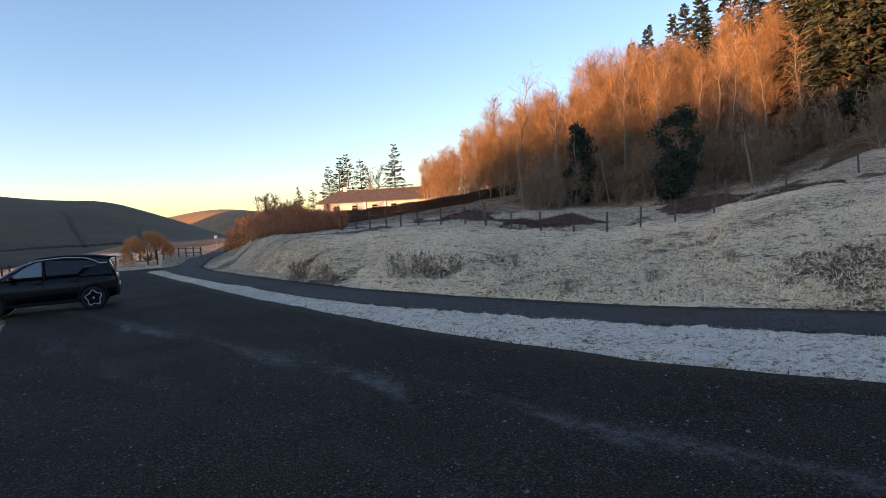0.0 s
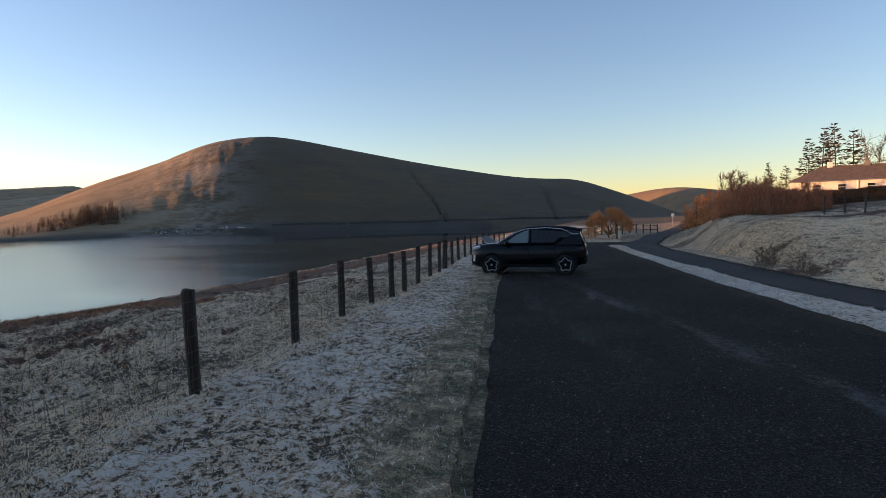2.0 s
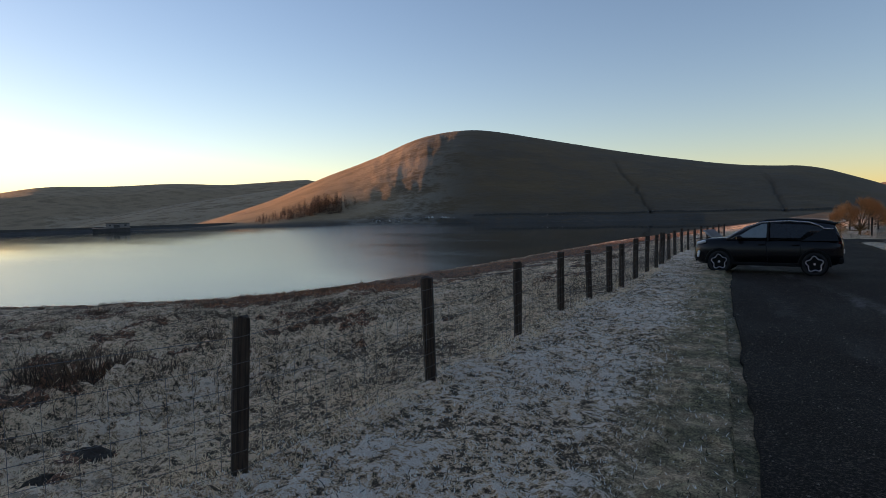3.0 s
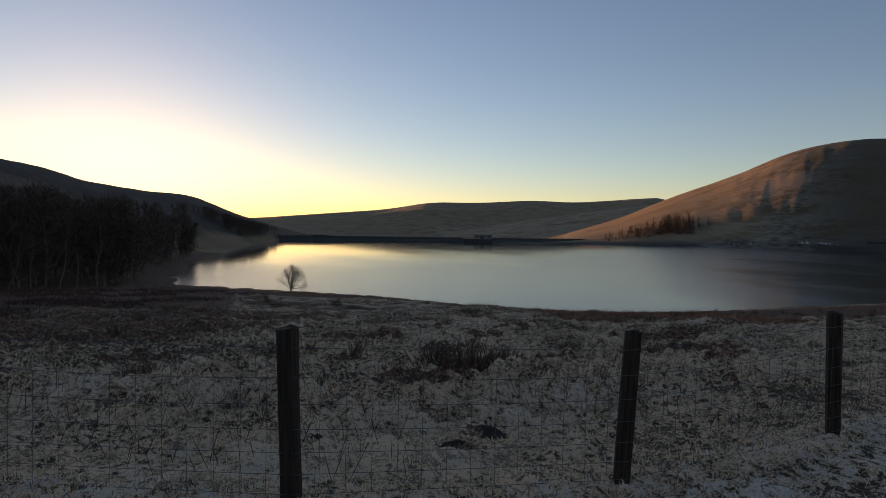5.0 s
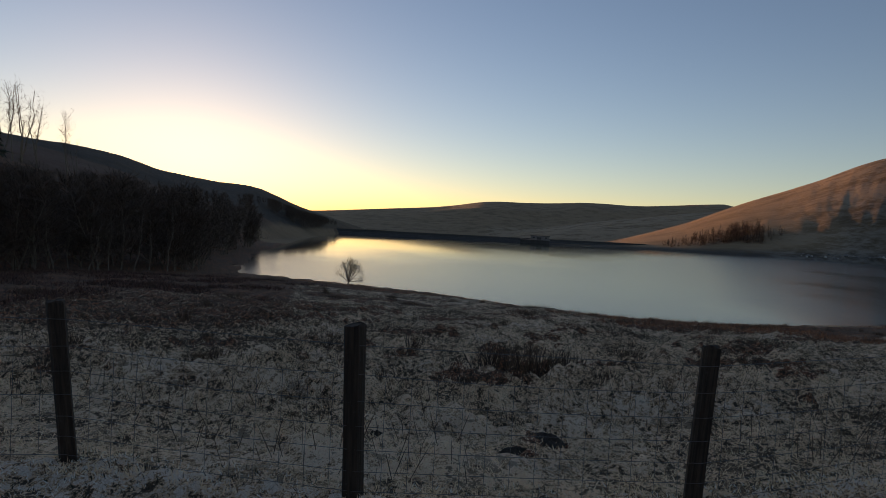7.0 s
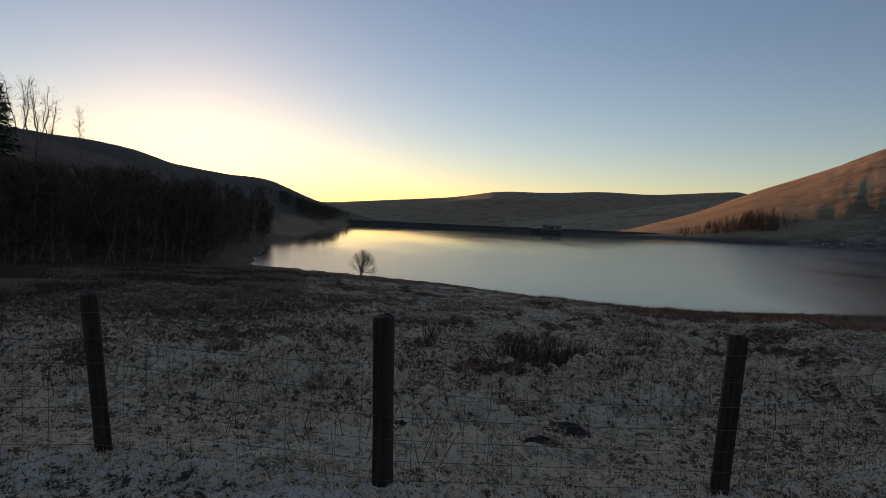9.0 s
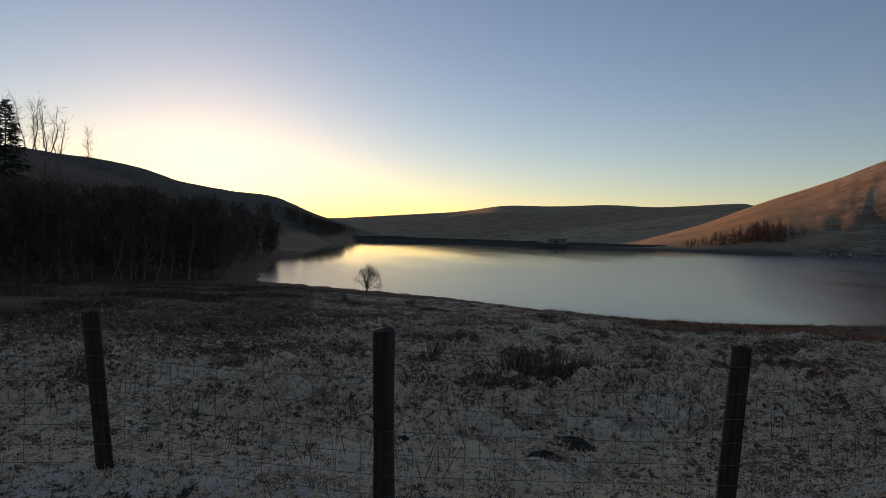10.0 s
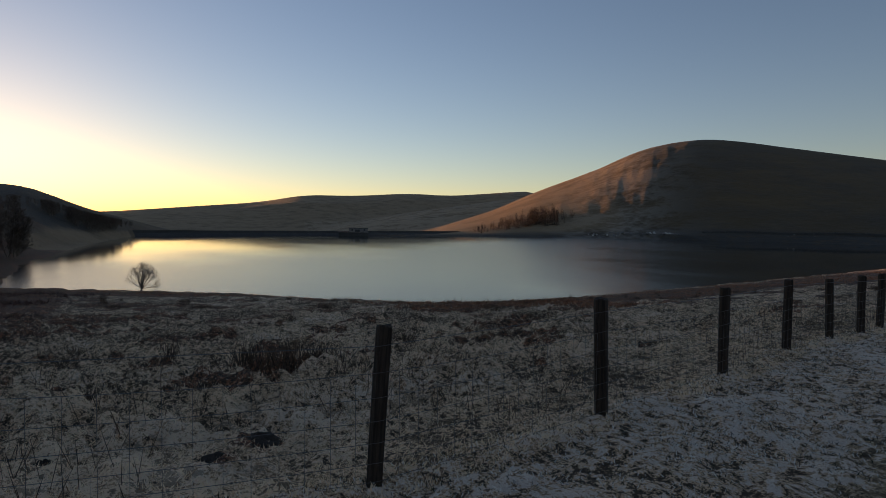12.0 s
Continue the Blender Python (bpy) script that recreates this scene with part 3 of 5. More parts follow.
def build_ground():
    azs = np.concatenate([np.arange(-75, -8, 0.3), np.arange(-8, 62, 0.17), np.arange(62, 122, 0.3), np.arange(122, 285, 3.0)])
    rs = np.concatenate([[0.0, 0.6], np.exp(np.linspace(math.log(1.2), math.log(60), 540)), np.exp(np.linspace(math.log(61.5), math.log(4600), 150))])
    A, Rr = np.meshgrid(np.radians(azs), rs)
    x, y = -np.sin(A) * Rr - 0.3, np.cos(A) * Rr + 0.3
    z = height(x, y)
    n, m = len(azs), len(rs)
    v = np.stack([x, y, z], -1).reshape(-1, 3)
    i, j = np.meshgrid(np.arange(m - 1), np.arange(n), indexing="ij")
    a, b = i * n + j, i * n + (j + 1) % n
    f = np.stack([a, a + n, b + n, b], -1).reshape(-1, 4)
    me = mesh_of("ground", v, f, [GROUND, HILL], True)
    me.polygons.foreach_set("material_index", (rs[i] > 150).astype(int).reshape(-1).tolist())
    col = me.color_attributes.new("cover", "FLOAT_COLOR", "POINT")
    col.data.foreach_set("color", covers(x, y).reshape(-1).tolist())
    # Tops lean to frost; hollows to the dark colour that stands for shade
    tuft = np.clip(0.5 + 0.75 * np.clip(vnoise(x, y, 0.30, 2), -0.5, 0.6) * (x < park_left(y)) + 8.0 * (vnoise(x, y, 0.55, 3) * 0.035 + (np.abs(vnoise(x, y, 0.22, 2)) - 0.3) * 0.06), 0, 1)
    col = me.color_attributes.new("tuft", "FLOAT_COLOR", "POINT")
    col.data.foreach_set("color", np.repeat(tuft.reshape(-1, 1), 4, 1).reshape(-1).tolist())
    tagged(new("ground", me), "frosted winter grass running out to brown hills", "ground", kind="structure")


build_ground()


def strip(name, left, right, y0, y1, dy, lift, material, label, cols=10, ragged=0.06, thick=0.05):
    """A strip of surfacing between two edge lines, with ragged broken edges and a real thickness."""
    ys = np.arange(y0, y1, dy)
    l, r = left(ys), right(ys)
    l = l + vnoise(ys, ys * 0 + 3.3, 0.7, 4) * ragged
    r = r + vnoise(ys, ys * 0 + 8.7, 0.9, 4) * ragged * 2.2
    u = np.linspace(0, 1, cols)
    x = l[:, None] + (r - l)[:, None] * u
    y = np.repeat(ys[:, None], cols, 1)
    z = height(x, y, False) + lift
    top = np.stack([x, y, z], -1)
    low = top[:, [0, -1]].copy()
    low[..., 2] -= thick
    v = np.concatenate([top.reshape(-1, 3), low.reshape(-1, 3)])
    f, N = [], len(ys) * cols
    for i in range(len(ys) - 1):
        for j in range(cols - 1):
            f.append((i * cols + j, i * cols + j + 1, (i + 1) * cols + j + 1, (i + 1) * cols + j))
        f.append((i * cols, (i + 1) * cols, N + (i + 1) * 2, N + i * 2))
        f.append((i * cols + cols - 1, N + i * 2 + 1, N + (i + 1) * 2 + 1, (i + 1) * cols + cols - 1))
    ob = raw(name, v, f, material, smooth=True)
    er = np.clip(1 - (r[:, None] - x) / 0.8, 0, 1)
    el = np.clip(1 - (x - l[:, None]) / 0.5, 0, 1)
    edge = np.stack([er, el, er * 0, er * 0 + 1], -1).reshape(-1, 4)
    edge = np.concatenate([edge, np.ones((len(low.reshape(-1, 3)), 4))])
    ob.data.color_attributes.new("edge", "FLOAT_COLOR", "POINT").data.foreach_set("color", edge.reshape(-1).tolist())
    return tagged(ob, label, "road", kind="structure")


strip("car_park", park_left, park_right, -14, 47.5, 0.12, 0.012, CARPARK, "dark worn tarmac car park with frosty tyre tracks", 40)
strip("road", lambda y: road_mid(y) - road_half(y), lambda y: road_mid(y) + road_half(y), -38, 118, 0.25, 0.016, ROAD, "narrow grey tarmac road with a frosted surface", 14, 0.04)


def build_water():
    v = [(-20, -25, WATER_Z), (-296, 6, WATER_Z), (-352, 300, WATER_Z), (-330, 430, WATER_Z), (-20, 430, WATER_Z)]
    tagged(raw("water", v, [(0, 4, 3, 2, 1)], WATER), "still lake water mirroring the dawn sky", "water", kind="structure")
    a = [(-math.sin(radians(k)) * d, math.cos(radians(k)) * d, -12.0) for k, d in ((79.5, 1120), (84, 1000), (84, 1500), (80, 1500))]
    tagged(raw("lower_water", a, [(0, 1, 2, 3)], WATER), "thin strip of a lower lake beyond the dam", "water", kind="structure")


build_water()

# ---- dam and valve tower ----
def dam():
    t = thing("dam", "long dark stone-faced dam across the lake", "dam")
    a, b = Vector((*DAM_A, 0)), Vector((*DAM_B, 0))
    d = (b - a).normalized()
    nrm = Vector((d.y, -d.x, 0))
    a, b = a - d * 12, b + d * 60
    n, vs, fs = 60, [], []
    prof = [(7.0, WATER_Z - 2), (3.0, WATER_Z + 1.1), (2.2, WATER_Z + 1.2), (2.0, WATER_Z + 2.0), (-2.5, WATER_Z + 2.0), (-9, WATER_Z - 6)]
    for i in range(n + 1):
        p = a + (b - a) * i / n
        for o, z in prof:
            vs.append((p.x + nrm.x * o, p.y + nrm.y * o, z))
    k = len(prof)
    for i in range(n):
        for j in range(k - 1):
            fs.append((i * k + j, i * k + j + 1, (i + 1) * k + j + 1, (i + 1) * k + j))
    raw("embankment", vs, fs, STONE_DARK, t)
    bm = bmesh.new()
    ang = math.atan2(d.y, d.x)
    for i in range(n):
        p = a + (b - a) * (i + 0.5) / n + nrm * 1.8
        box((b - a).length / n * 0.985, 0.4, 0.45, Matrix.Translation((p.x, p.y, WATER_Z + 2.0)) @ Matrix.Rotation(ang, 4, "Z"), 0.03, bm)
    part("parapet", bm, STONE_DARK, t)


def valve_tower():
    m = Matrix.Translation((-300, 138, WATER_Z)) @ Matrix.Rotation(radians(65), 4, "Z")
    t = thing("valve_tower", "small grey stone valve house on a dark plinth in the lake", "building", m=m)
    part("plinth", box(16, 8, 3.0, pose(0, 0, -1.1), 0.2), STONE_DARK, t)
    part("coping", box(16.3, 8.3, 0.25, pose(0, 0, 1.9), 0.05), STONE, t)
    w = part("valve_house", box(10.2, 5.0, 1.9, pose(2.7, 0, 2.2), 0.06), STONE, t)
    part("flat_roof", box(10.6, 5.4, 0.3, pose(2.7, 0, 4.1), 0.05), STONE_DARK, t)
    part("doorway", box(2.6, 0.14, 1.3, pose(2.2, -2.52, 2.2), 0.05), STONE_DARK, w, "dark arched doorway")
    for k in (-0.6, 6.0):
        part("window", box(0.9, 0.12, 0.8, pose(k, -2.52, 2.9), 0.01), STONE_DARK, w)
    for k in (-7.6, -5.2, -3.0):
        part("railing_post", box(0.07, 0.07, 1.0, pose(k, -3.8, 2.1)), METAL, t)
    part("railing", box(5.0, 0.06, 0.06, pose(-5.2, -3.8, 3.05)), METAL, t)


dam()
valve_tower()

# ---- fence by the lake ----
FENCE_YS = [-3.3, -1.24, 0.50, 2.65, 4.94, 7.47, 9.6, 11.2, 12.6, 13.8, 15.4, 17.4, 19.4, 20.9, 23.4, 26.0, 28.2, 30.6, 33.2, 36.0, 39.0, 42.5, 46.5, 51.0]


def fence_post_mesh(seed, w=0.105, h=1.0):
    rnd = random.Random(seed)
    bm = bmesh.new()
    rings = []
    n = 9
    for i, z in enumerate((-0.35, 0.0, 0.3, 0.62, h - 0.015, h)):
        k = 0.9 if i == 5 else 1.0
        ring = []
        for j in range(n):
            a = 2 * math.pi * j / n
            sq = min(1 / max(abs(math.cos(a)), 1e-3), 1 / max(abs(math.sin(a)), 1e-3))
            rr = w / 2 * min(sq, 1.22) * k * (1 + rnd.uniform(-0.06, 0.06))
            ring.append(bm.verts.new((rr * math.cos(a), rr * math.sin(a), z + (rnd.uniform(-0.012, 0.012) if i >= 4 else 0))))
        rings.append(ring)
    for a, b in zip(rings, rings[1:]):
        for j in range(n):
            bm.faces.new((a[j], a[(j + 1) % n], b[(j + 1) % n], b[j]))
    bm.faces.new(rings[-1])
    return bm


def lake_fence():
    t = thing("fence", "weathered timber post fence with rusty stock netting", "fence")
    rnd = random.Random(3)
    tops = []
    for i, y in enumerate(FENCE_YS):
        x = float(fence_x(y))
        z = ground_z(x, y)
        w = 0.17 if i == 13 else rnd.uniform(0.10, 0.115)
        lean = {1: 6.0, 2: 2.0, 3: -3.5, 4: 2.5, 5: 1.5}.get(i, rnd.uniform(-2, 2))
        p = part("post", fence_post_mesh(i, w, rnd.uniform(0.96, 1.05)), POST, t)
        p.matrix_basis = pose(x, y, z, lean, rnd.uniform(-1.5, 1.5), 0) @ Matrix.Rotation(rnd.uniform(0, 1.5), 4, "Z")
        tops.append((x, y, z))
    hs = [0.05, 0.17, 0.30, 0.44, 0.59, 0.75]
    for (x0, y0, z0), (x1, y1, z1) in zip(tops, tops[1:]):
        P, Q, Rd = [], [], []
        L = math.hypot(x1 - x0, y1 - y0)
        n = max(2, int(L / 0.15))
        wob = [rnd.uniform(-0.02, 0.02) for _ in range(n + 1)]
        pt = lambda s, h: (x0 + (x1 - x0) * s + 0.065, y0 + (y1 - y0) * s, z0 + (z1 - z0) * s + h - 0.03 * math.sin(math.pi * s) * h)
        for h in hs:
            for k in range(6):
                P.append(pt(k / 6, h)), Q.append(pt((k + 1) / 6, h)), Rd.append(0.0022 if h < 0.9 else 0.0028)
        for k in range(1, n):
            for h, g in zip(hs[:-1], hs[1:]):
                P.append(pt((k + wob[k]) / n, h)), Q.append(pt((k + wob[k]) / n, g)), Rd.append(0.0017)
        raw("wire_netting", *bars(P, Q, Rd, Rd), WIRE, t, "thin rusty wire netting")
        P, Q = [pt(k / 6, 0.92) for k in range(6)], [pt((k + 1) / 6, 0.92) for k in range(6)]
        raw("top_wire", *bars([P[0]], [Q[-1]], [0.0026], [0.0026]), WIRE, t)


lake_fence()

# ---- trees and shrubs ----
def unit(n, rng, up=0.0):
    v = rng.normal(size=(n, 3))
    v /= np.linalg.norm(v, axis=1, keepdims=True)
    v[:, 2] += up
    return v / np.linalg.norm(v, axis=1, keepdims=True)


def bare_tree(name, seed, h, twig_material, label, twigs=1300, spread=0.30, stems=1, low=0.25, width=0.020):
    """A leafless tree: wandering trunk, rising limbs and a crown of fine twigs."""
    rng = np.random.default_rng(seed)
    P, Q, A, B, tips = [], [], [], [], []
    for s in range(stems):
        lean = rng.normal(0, 0.05 + 0.12 * (stems > 1), 2)
        pts = [np.array([rng.normal(0, 0.15) * (stems > 1), rng.normal(0, 0.15) * (stems > 1), -0.3])]
        n = 9
        for i in range(n):
            step = np.array([lean[0] * h / n + rng.normal(0, 0.012 * h), lean[1] * h / n + rng.normal(0, 0.012 * h), (h + 0.3) / n])
            pts.append(pts[-1] + step)
        rad = h * 0.011 * np.linspace(1, 0.12, n + 1) ** 0.9
        for i in range(n):
            P.append(pts[i]), Q.append(pts[i + 1]), A.append(rad[i]), B.append(rad[i + 1])
        for k in range(int(20 / stems ** 0.5)):
            t = low + (0.97 - low) * (k + rng.random()) / int(20 / stems ** 0.5)
            f = t * n
            i = min(int(f), n - 1)
            p = pts[i] + (pts[i + 1] - pts[i]) * (f - i)
            a = rng.random() * 2 * math.pi
            length = h * spread * (1.25 - t) * rng.uniform(0.6, 1.15)
            d = np.array([math.cos(a), math.sin(a), rng.uniform(0.35, 1.2)])
            r = rad[i] * 0.55 + 0.004
            for j in range(3):
                d = d / np.linalg.norm(d)
                q = p + d * length / 3
                P.append(p), Q.append(q), A.append(r * (1 - j * 0.3)), B.append(r * (0.7 - j * 0.28))
                tips.append((p, q))
                d = d + rng.normal(0, 0.25, 3) + np.array([0, 0, 0.2])
                p = q
        tips += [(pts[i], pts[i + 1]) for i in range(n // 2, n)] * 2
    t = thing(name, label, "tree")
    raw("trunk", *bars(P, Q, A, B, 5), BARK, t, "pale streaked bark")
    a, b = np.array([x for x, _ in tips]), np.array([y for _, y in tips])
    k = rng.integers(0, len(a), twigs // 3)
    base = a[k] + (b - a)[k] * rng.random((len(k), 1))
    out = (b - a)[k] / np.maximum(np.linalg.norm((b - a)[k], axis=1, keepdims=True), 1e-6)
    d1 = out * 0.7 + unit(len(k), rng, 0.55)
    d1 /= np.linalg.norm(d1, axis=1, keepdims=True)
    l1 = h * rng.uniform(0.07, 0.19, len(k))
    s1 = slips(base, d1, unit(len(k), rng), l1, np.full(len(k), width * 1.3))
    k2 = rng.integers(0, len(k), twigs - len(k))
    p2 = base[k2] + d1[k2] * (l1[k2] * rng.uniform(0.3, 0.95, len(k2)))[:, None]
    d2 = d1[k2] * 0.8 + unit(len(k2), rng, 0.3)
    s2 = slips(p2, d2, unit(len(k2), rng), h * rng.uniform(0.03, 0.10, len(k2)), np.full(len(k2), width))
    raw("crown", *join(s1, s2), twig_material, t, "crown of fine bare twigs")
    return t


def conifer(name, seed, h, label, material, spread=0.2, gaps=0.0, low=0.12, droop=0.35, levels=40):
    """A spruce: straight trunk and whorls of drooping branches hung with needle sprays."""
    rng = np.random.default_rng(seed)
    t = thing(name, label, "tree")
    bm = bmesh.new()
    tube(bm, (0, 0, -0.4), (0, 0, h * 0.97), h * 0.014, h * 0.002, 7)
    P, Q, A = [], [], []
    B, D, L, W = [], [], [], []
    for i in range(levels):
        f = low + (1 - low) * (i + rng.uniform(-0.3, 0.3)) / levels
        for k in range(6):
            if rng.random() < gaps:
                continue
            a = rng.random() * 2 * math.pi
            length = h * spread * (1.03 - f) * rng.uniform(0.6, 1.2) + 0.02 * h
            rise = 0.45 * f - droop * (1 - f)
            d = np.array([math.cos(a), math.sin(a), rise])
            p = np.array([0, 0, f * h])
            q = p + d * length
            P.append(p), Q.append(q), A.append(0.006 * h * (1.05 - f))
            for s in range(9):
                u = rng.uniform(0.15, 1.0)
                side = np.array([-math.sin(a), math.cos(a), 0]) * rng.uniform(-1, 1)
                B.append(p + (q - p) * u)
                D.append(d * 0.7 + side + np.array([0, 0, rng.uniform(-0.8, 0.2)]))
                L.append(length * rng.uniform(0.22, 0.42) + 0.012 * h)
                W.append(0.009 * h * rng.uniform(0.7, 1.5))
    part("trunk", bm, POST, t)
    tagged(raw("branchwork", *bars(P, Q, A, np.array(A) * 0.2, 3), POST, t), kind="stuff")
    raw("crown", *slips(np.array(B), np.array(D), unit(len(B), rng), np.array(L), np.array(W)), material, t, "sprays of dark needles")
    return t


def pine(name, seed, h, label, spread=0.28):
    """A broad dark pine: crooked trunk and ragged clumps of needles with gaps between."""
    rng = np.random.default_rng(seed)
    t = thing(name, label, "tree")
    P, Q, A, Bv, base, dirs, L, W = [], [], [], [], [], [], [], []
    p = np.array([0, 0, -0.3])
    for i in range(6):
        q = p + np.array([rng.normal(0, 0.02 * h), rng.normal(0, 0.02 * h), h * 0.16])
        P.append(p), Q.append(q), A.append(0.02 * h * (1 - i * 0.14)), Bv.append(0.02 * h * (0.88 - i * 0.14))
        p = q
    for k in range(52):
        f = rng.uniform(0.14, 1.0)
        a = rng.random() * 2 * math.pi
        rad = h * spread * (1.1 - 0.75 * abs(f - 0.55) * 1.6) * rng.uniform(0.25, 1.0)
        root = np.array([0, 0, h * (f - 0.08)])
        c = np.array([math.cos(a) * rad, math.sin(a) * rad, h * f])
        P.append(root), Q.append(c), A.append(0.006 * h), Bv.append(0.002 * h)
        n = 75
        o = unit(n, rng) * (rng.random((n, 1)) ** 0.5) * h * np.array([[0.085, 0.085, 0.06]])
        base.append(c + o)
        dirs.append(unit(n, rng, 0.35))
        L.append(h * rng.uniform(0.025, 0.055, n))
        W.append(h * rng.uniform(0.008, 0.016, n))
    raw("trunk", *bars(P, Q, A, Bv, 5), BARK, t)
    b = np.concatenate(base)
    raw("crown", *slips(b, np.concatenate(dirs), unit(len(b), rng), np.concatenate(L), np.concatenate(W)), PINE, t, "dark green needle clumps")
    return t


def at(az, r):
    a = radians(az)
    return -math.sin(a) * r, math.cos(a) * r


def stand(ob, x, y, turn=0.0, scale=1.0, sink=0.0, tilt=0.0):
    ob.matrix_basis = pose(x, y, ground_z(x, y) - sink, tilt, 0, turn) @ Matrix.Scale(scale, 4)
    return ob


def plant(kinds, places, rnd, group, lo=0.8, hi=1.2):
    """Copies of the kinds at the places; the kinds themselves take the first ones."""
    for i, (x, y, s) in enumerate(places):
        k = kinds[i % len(kinds)]
        m = pose(x, y, ground_z(x, y), rnd.uniform(-3, 3), rnd.uniform(-3, 3), rnd.uniform(0, 360))
        if i < len(kinds):
            ob = k
            ob.matrix_basis = m
        else:
            ob = copy_thing(k, m)
        ob.scale = [s * rnd.uniform(lo, hi)] * 3
        ob["group"] = group


SCRUB = leaf_material("brown_scrub_twigs", (0.15, 0.09, 0.052), (0.38, 0.235, 0.13))


def wood():
    rnd = random.Random(11)
    kinds = [bare_tree("birch_tree", 20 + i, h, TWIG, "leafless russet birch in a dense hillside wood", 2000, sp, st, 0.1, 0.013) for i, (h, sp, st) in enumerate([(9.0, 0.42, 1), (9.8, 0.38, 1), (7.6, 0.46, 2), (10.0, 0.36, 1), (6.5, 0.5, 3), (8.4, 0.45, 1)])]
    places = []
    for az0, az1, n in ((-70, -60, 14), (-57, -48, 54), (-48, -38, 74), (-38, -30, 66), (-30, -24, 46)):
        for k in range(n):
            az, u = rnd.uniform(az0, az1), rnd.random()
            near = np.interp(az, [-70, -60, -50, -38, -30, -24], [62, 60, 51, 51, 53, 74])
            far = np.interp(az, [-70, -60, -50, -38, -30, -24], [84, 84, 82, 84, 96, 108])
            r = float(near + (far - near) * u ** 0.85)
            s = np.interp(az, [-60, -45, -30, -24], [1.0, 1.0, 0.88, 0.72])
            places.append((*at(az, r), float(s)))
    plant(kinds, places, rnd, "russet wood on the hillside", 0.6, 1.12)
    # undergrowth of low grey scrub at the wood's edge
    scrub = [bare_tree("scrub_bush", 60 + i, 3.2, SCRUB, "low bare grey-brown scrub at the wood's edge", 900, 0.5, 4, 0.1, 0.022) for i in range(3)]
    for s in scrub:
        s["category"] = "bush"
    places = [(*at(rnd.uniform(-66, -34), rnd.uniform(44, 53)), 1.0) for _ in range(95)]
    plant(scrub, places, rnd, "scrub along the wood", 0.5, 1.15)
    # pale slender stems standing out before the wood
    slim = [bare_tree("birch_tree", 180 + i, 9.5, SCRUB, "tall pale slender birch at the wood's edge", 260, 0.16, 1, 0.35, 0.016) for i in range(3)]
    ps = [(-33.5, 52), (-37.0, 50), (-41.6, 46), (-43.2, 50), (-46.0, 50), (-49.2, 51), (-51.0, 52), (-52.4, 48), (-53.6, 42), (-54.5, 56), (-57.0, 52), (-58.2, 55), (-60.5, 54)]
    plant(slim, [(*at(a, r), 0.62 if r < 47 else 1.0) for a, r in ps], rnd, "pale birches at the wood's edge", 0.9, 1.12)
    # dark spruces on the skyline
    sp = [conifer("spruce_tree", 80 + i, h, "tall dark spruce standing above the bare wood", NEEDLE, 0.17) for i, h in enumerate((15.0, 13.0, 17.0))]
    ps = [(-36.2, 90, 0.5), (-41.5, 90, 0.62), (-43.6, 92, 0.78), (-45.0, 90, 0.8), (-46.8, 90, 0.82), (-49.0, 92, 0.88), (-50.6, 92, 0.86), (-53.0, 92, 0.9), (-54.6, 90, 0.9), (-57.5, 84, 0.95), (-59.2, 80, 1.0), (-60.6, 80, 1.0), (-61.8, 76, 1.0), (-63.4, 76, 1.0), (-65.5, 72, 1.0), (-58.6, 62, 0.75), (-60.0, 60, 0.8), (-61.4, 58, 0.8), (-62.6, 60, 0.85), (-64.4, 60, 0.9), (-67, 60, 0.9), (-45.8, 82, 0.85), (-47.8, 82, 0.95), (-50.0, 80, 0.92), (-51.8, 82, 1.0), (-54.0, 80, 0.95), (-55.8, 78, 1.0), (-57.0, 72, 0.95), (-58.9, 55, 0.92), (-60.2, 54, 1.0), (-61.5, 53, 1.0), (-62.8, 54, 1.0), (-57.6, 60, 0.95), (-24.0, 120, 0.35), (-25.4, 118, 0.35)]
    plant(sp, [(*at(a, r), s) for a, r, s in ps], rnd, "spruces above the wood", 0.95, 1.05)
    stand(pine("pine_tree", 5, 7.0, "broad dark green pine before the bare wood", 0.27), *at(-47.6, 45.0), 40, 1.0, 0.7)
    stand(pine("pine_tree", 6, 6.5, "slim dark pine before the bare wood", 0.16), *at(-39.2, 46.5), 100, 1.0, 0.6)


wood()


def house_trees():
    rnd = random.Random(5)
    kinds = [conifer("fir_tree", 90 + i, h, "lone fir with open branches behind the white house", FIR, s, g, 0.15, 0.15, 26) for i, (h, s, g) in enumerate(((12.6, 0.27, 0.35), (13.2, 0.26, 0.3), (10.8, 0.28, 0.5)))]
    ps = [(-15.0, 128, 0.85), (-15.8, 126, 0.95), (-18.0, 122, 1.12), (-21.2, 124, 1.1), (-16.9, 132, 1.0), (-13.5, 112, 0.62), (-12.2, 116, 0.55)]
    plant(kinds, [(*at(a, r), s) for a, r, s in ps], rnd, "firs behind the house", 0.97, 1.03)
    bt = [bare_tree("garden_tree", 40 + i, 7.0, TWIG_DARK, "small bare garden tree beside the house", 900, 0.3, 2, 0.2, 0.03) for i in range(2)]
    plant(bt, [(*at(a, r), s) for a, r, s in ((-19.6, 122, 1.25), (-13.0, 108, 0.5), (-11.0, 96, 0.55), (-10.0, 90, 0.5), (-9.2, 88, 0.45), (-14.2, 110, 0.55))], rnd, "bare trees by the house", 0.95, 1.05)


house_trees()


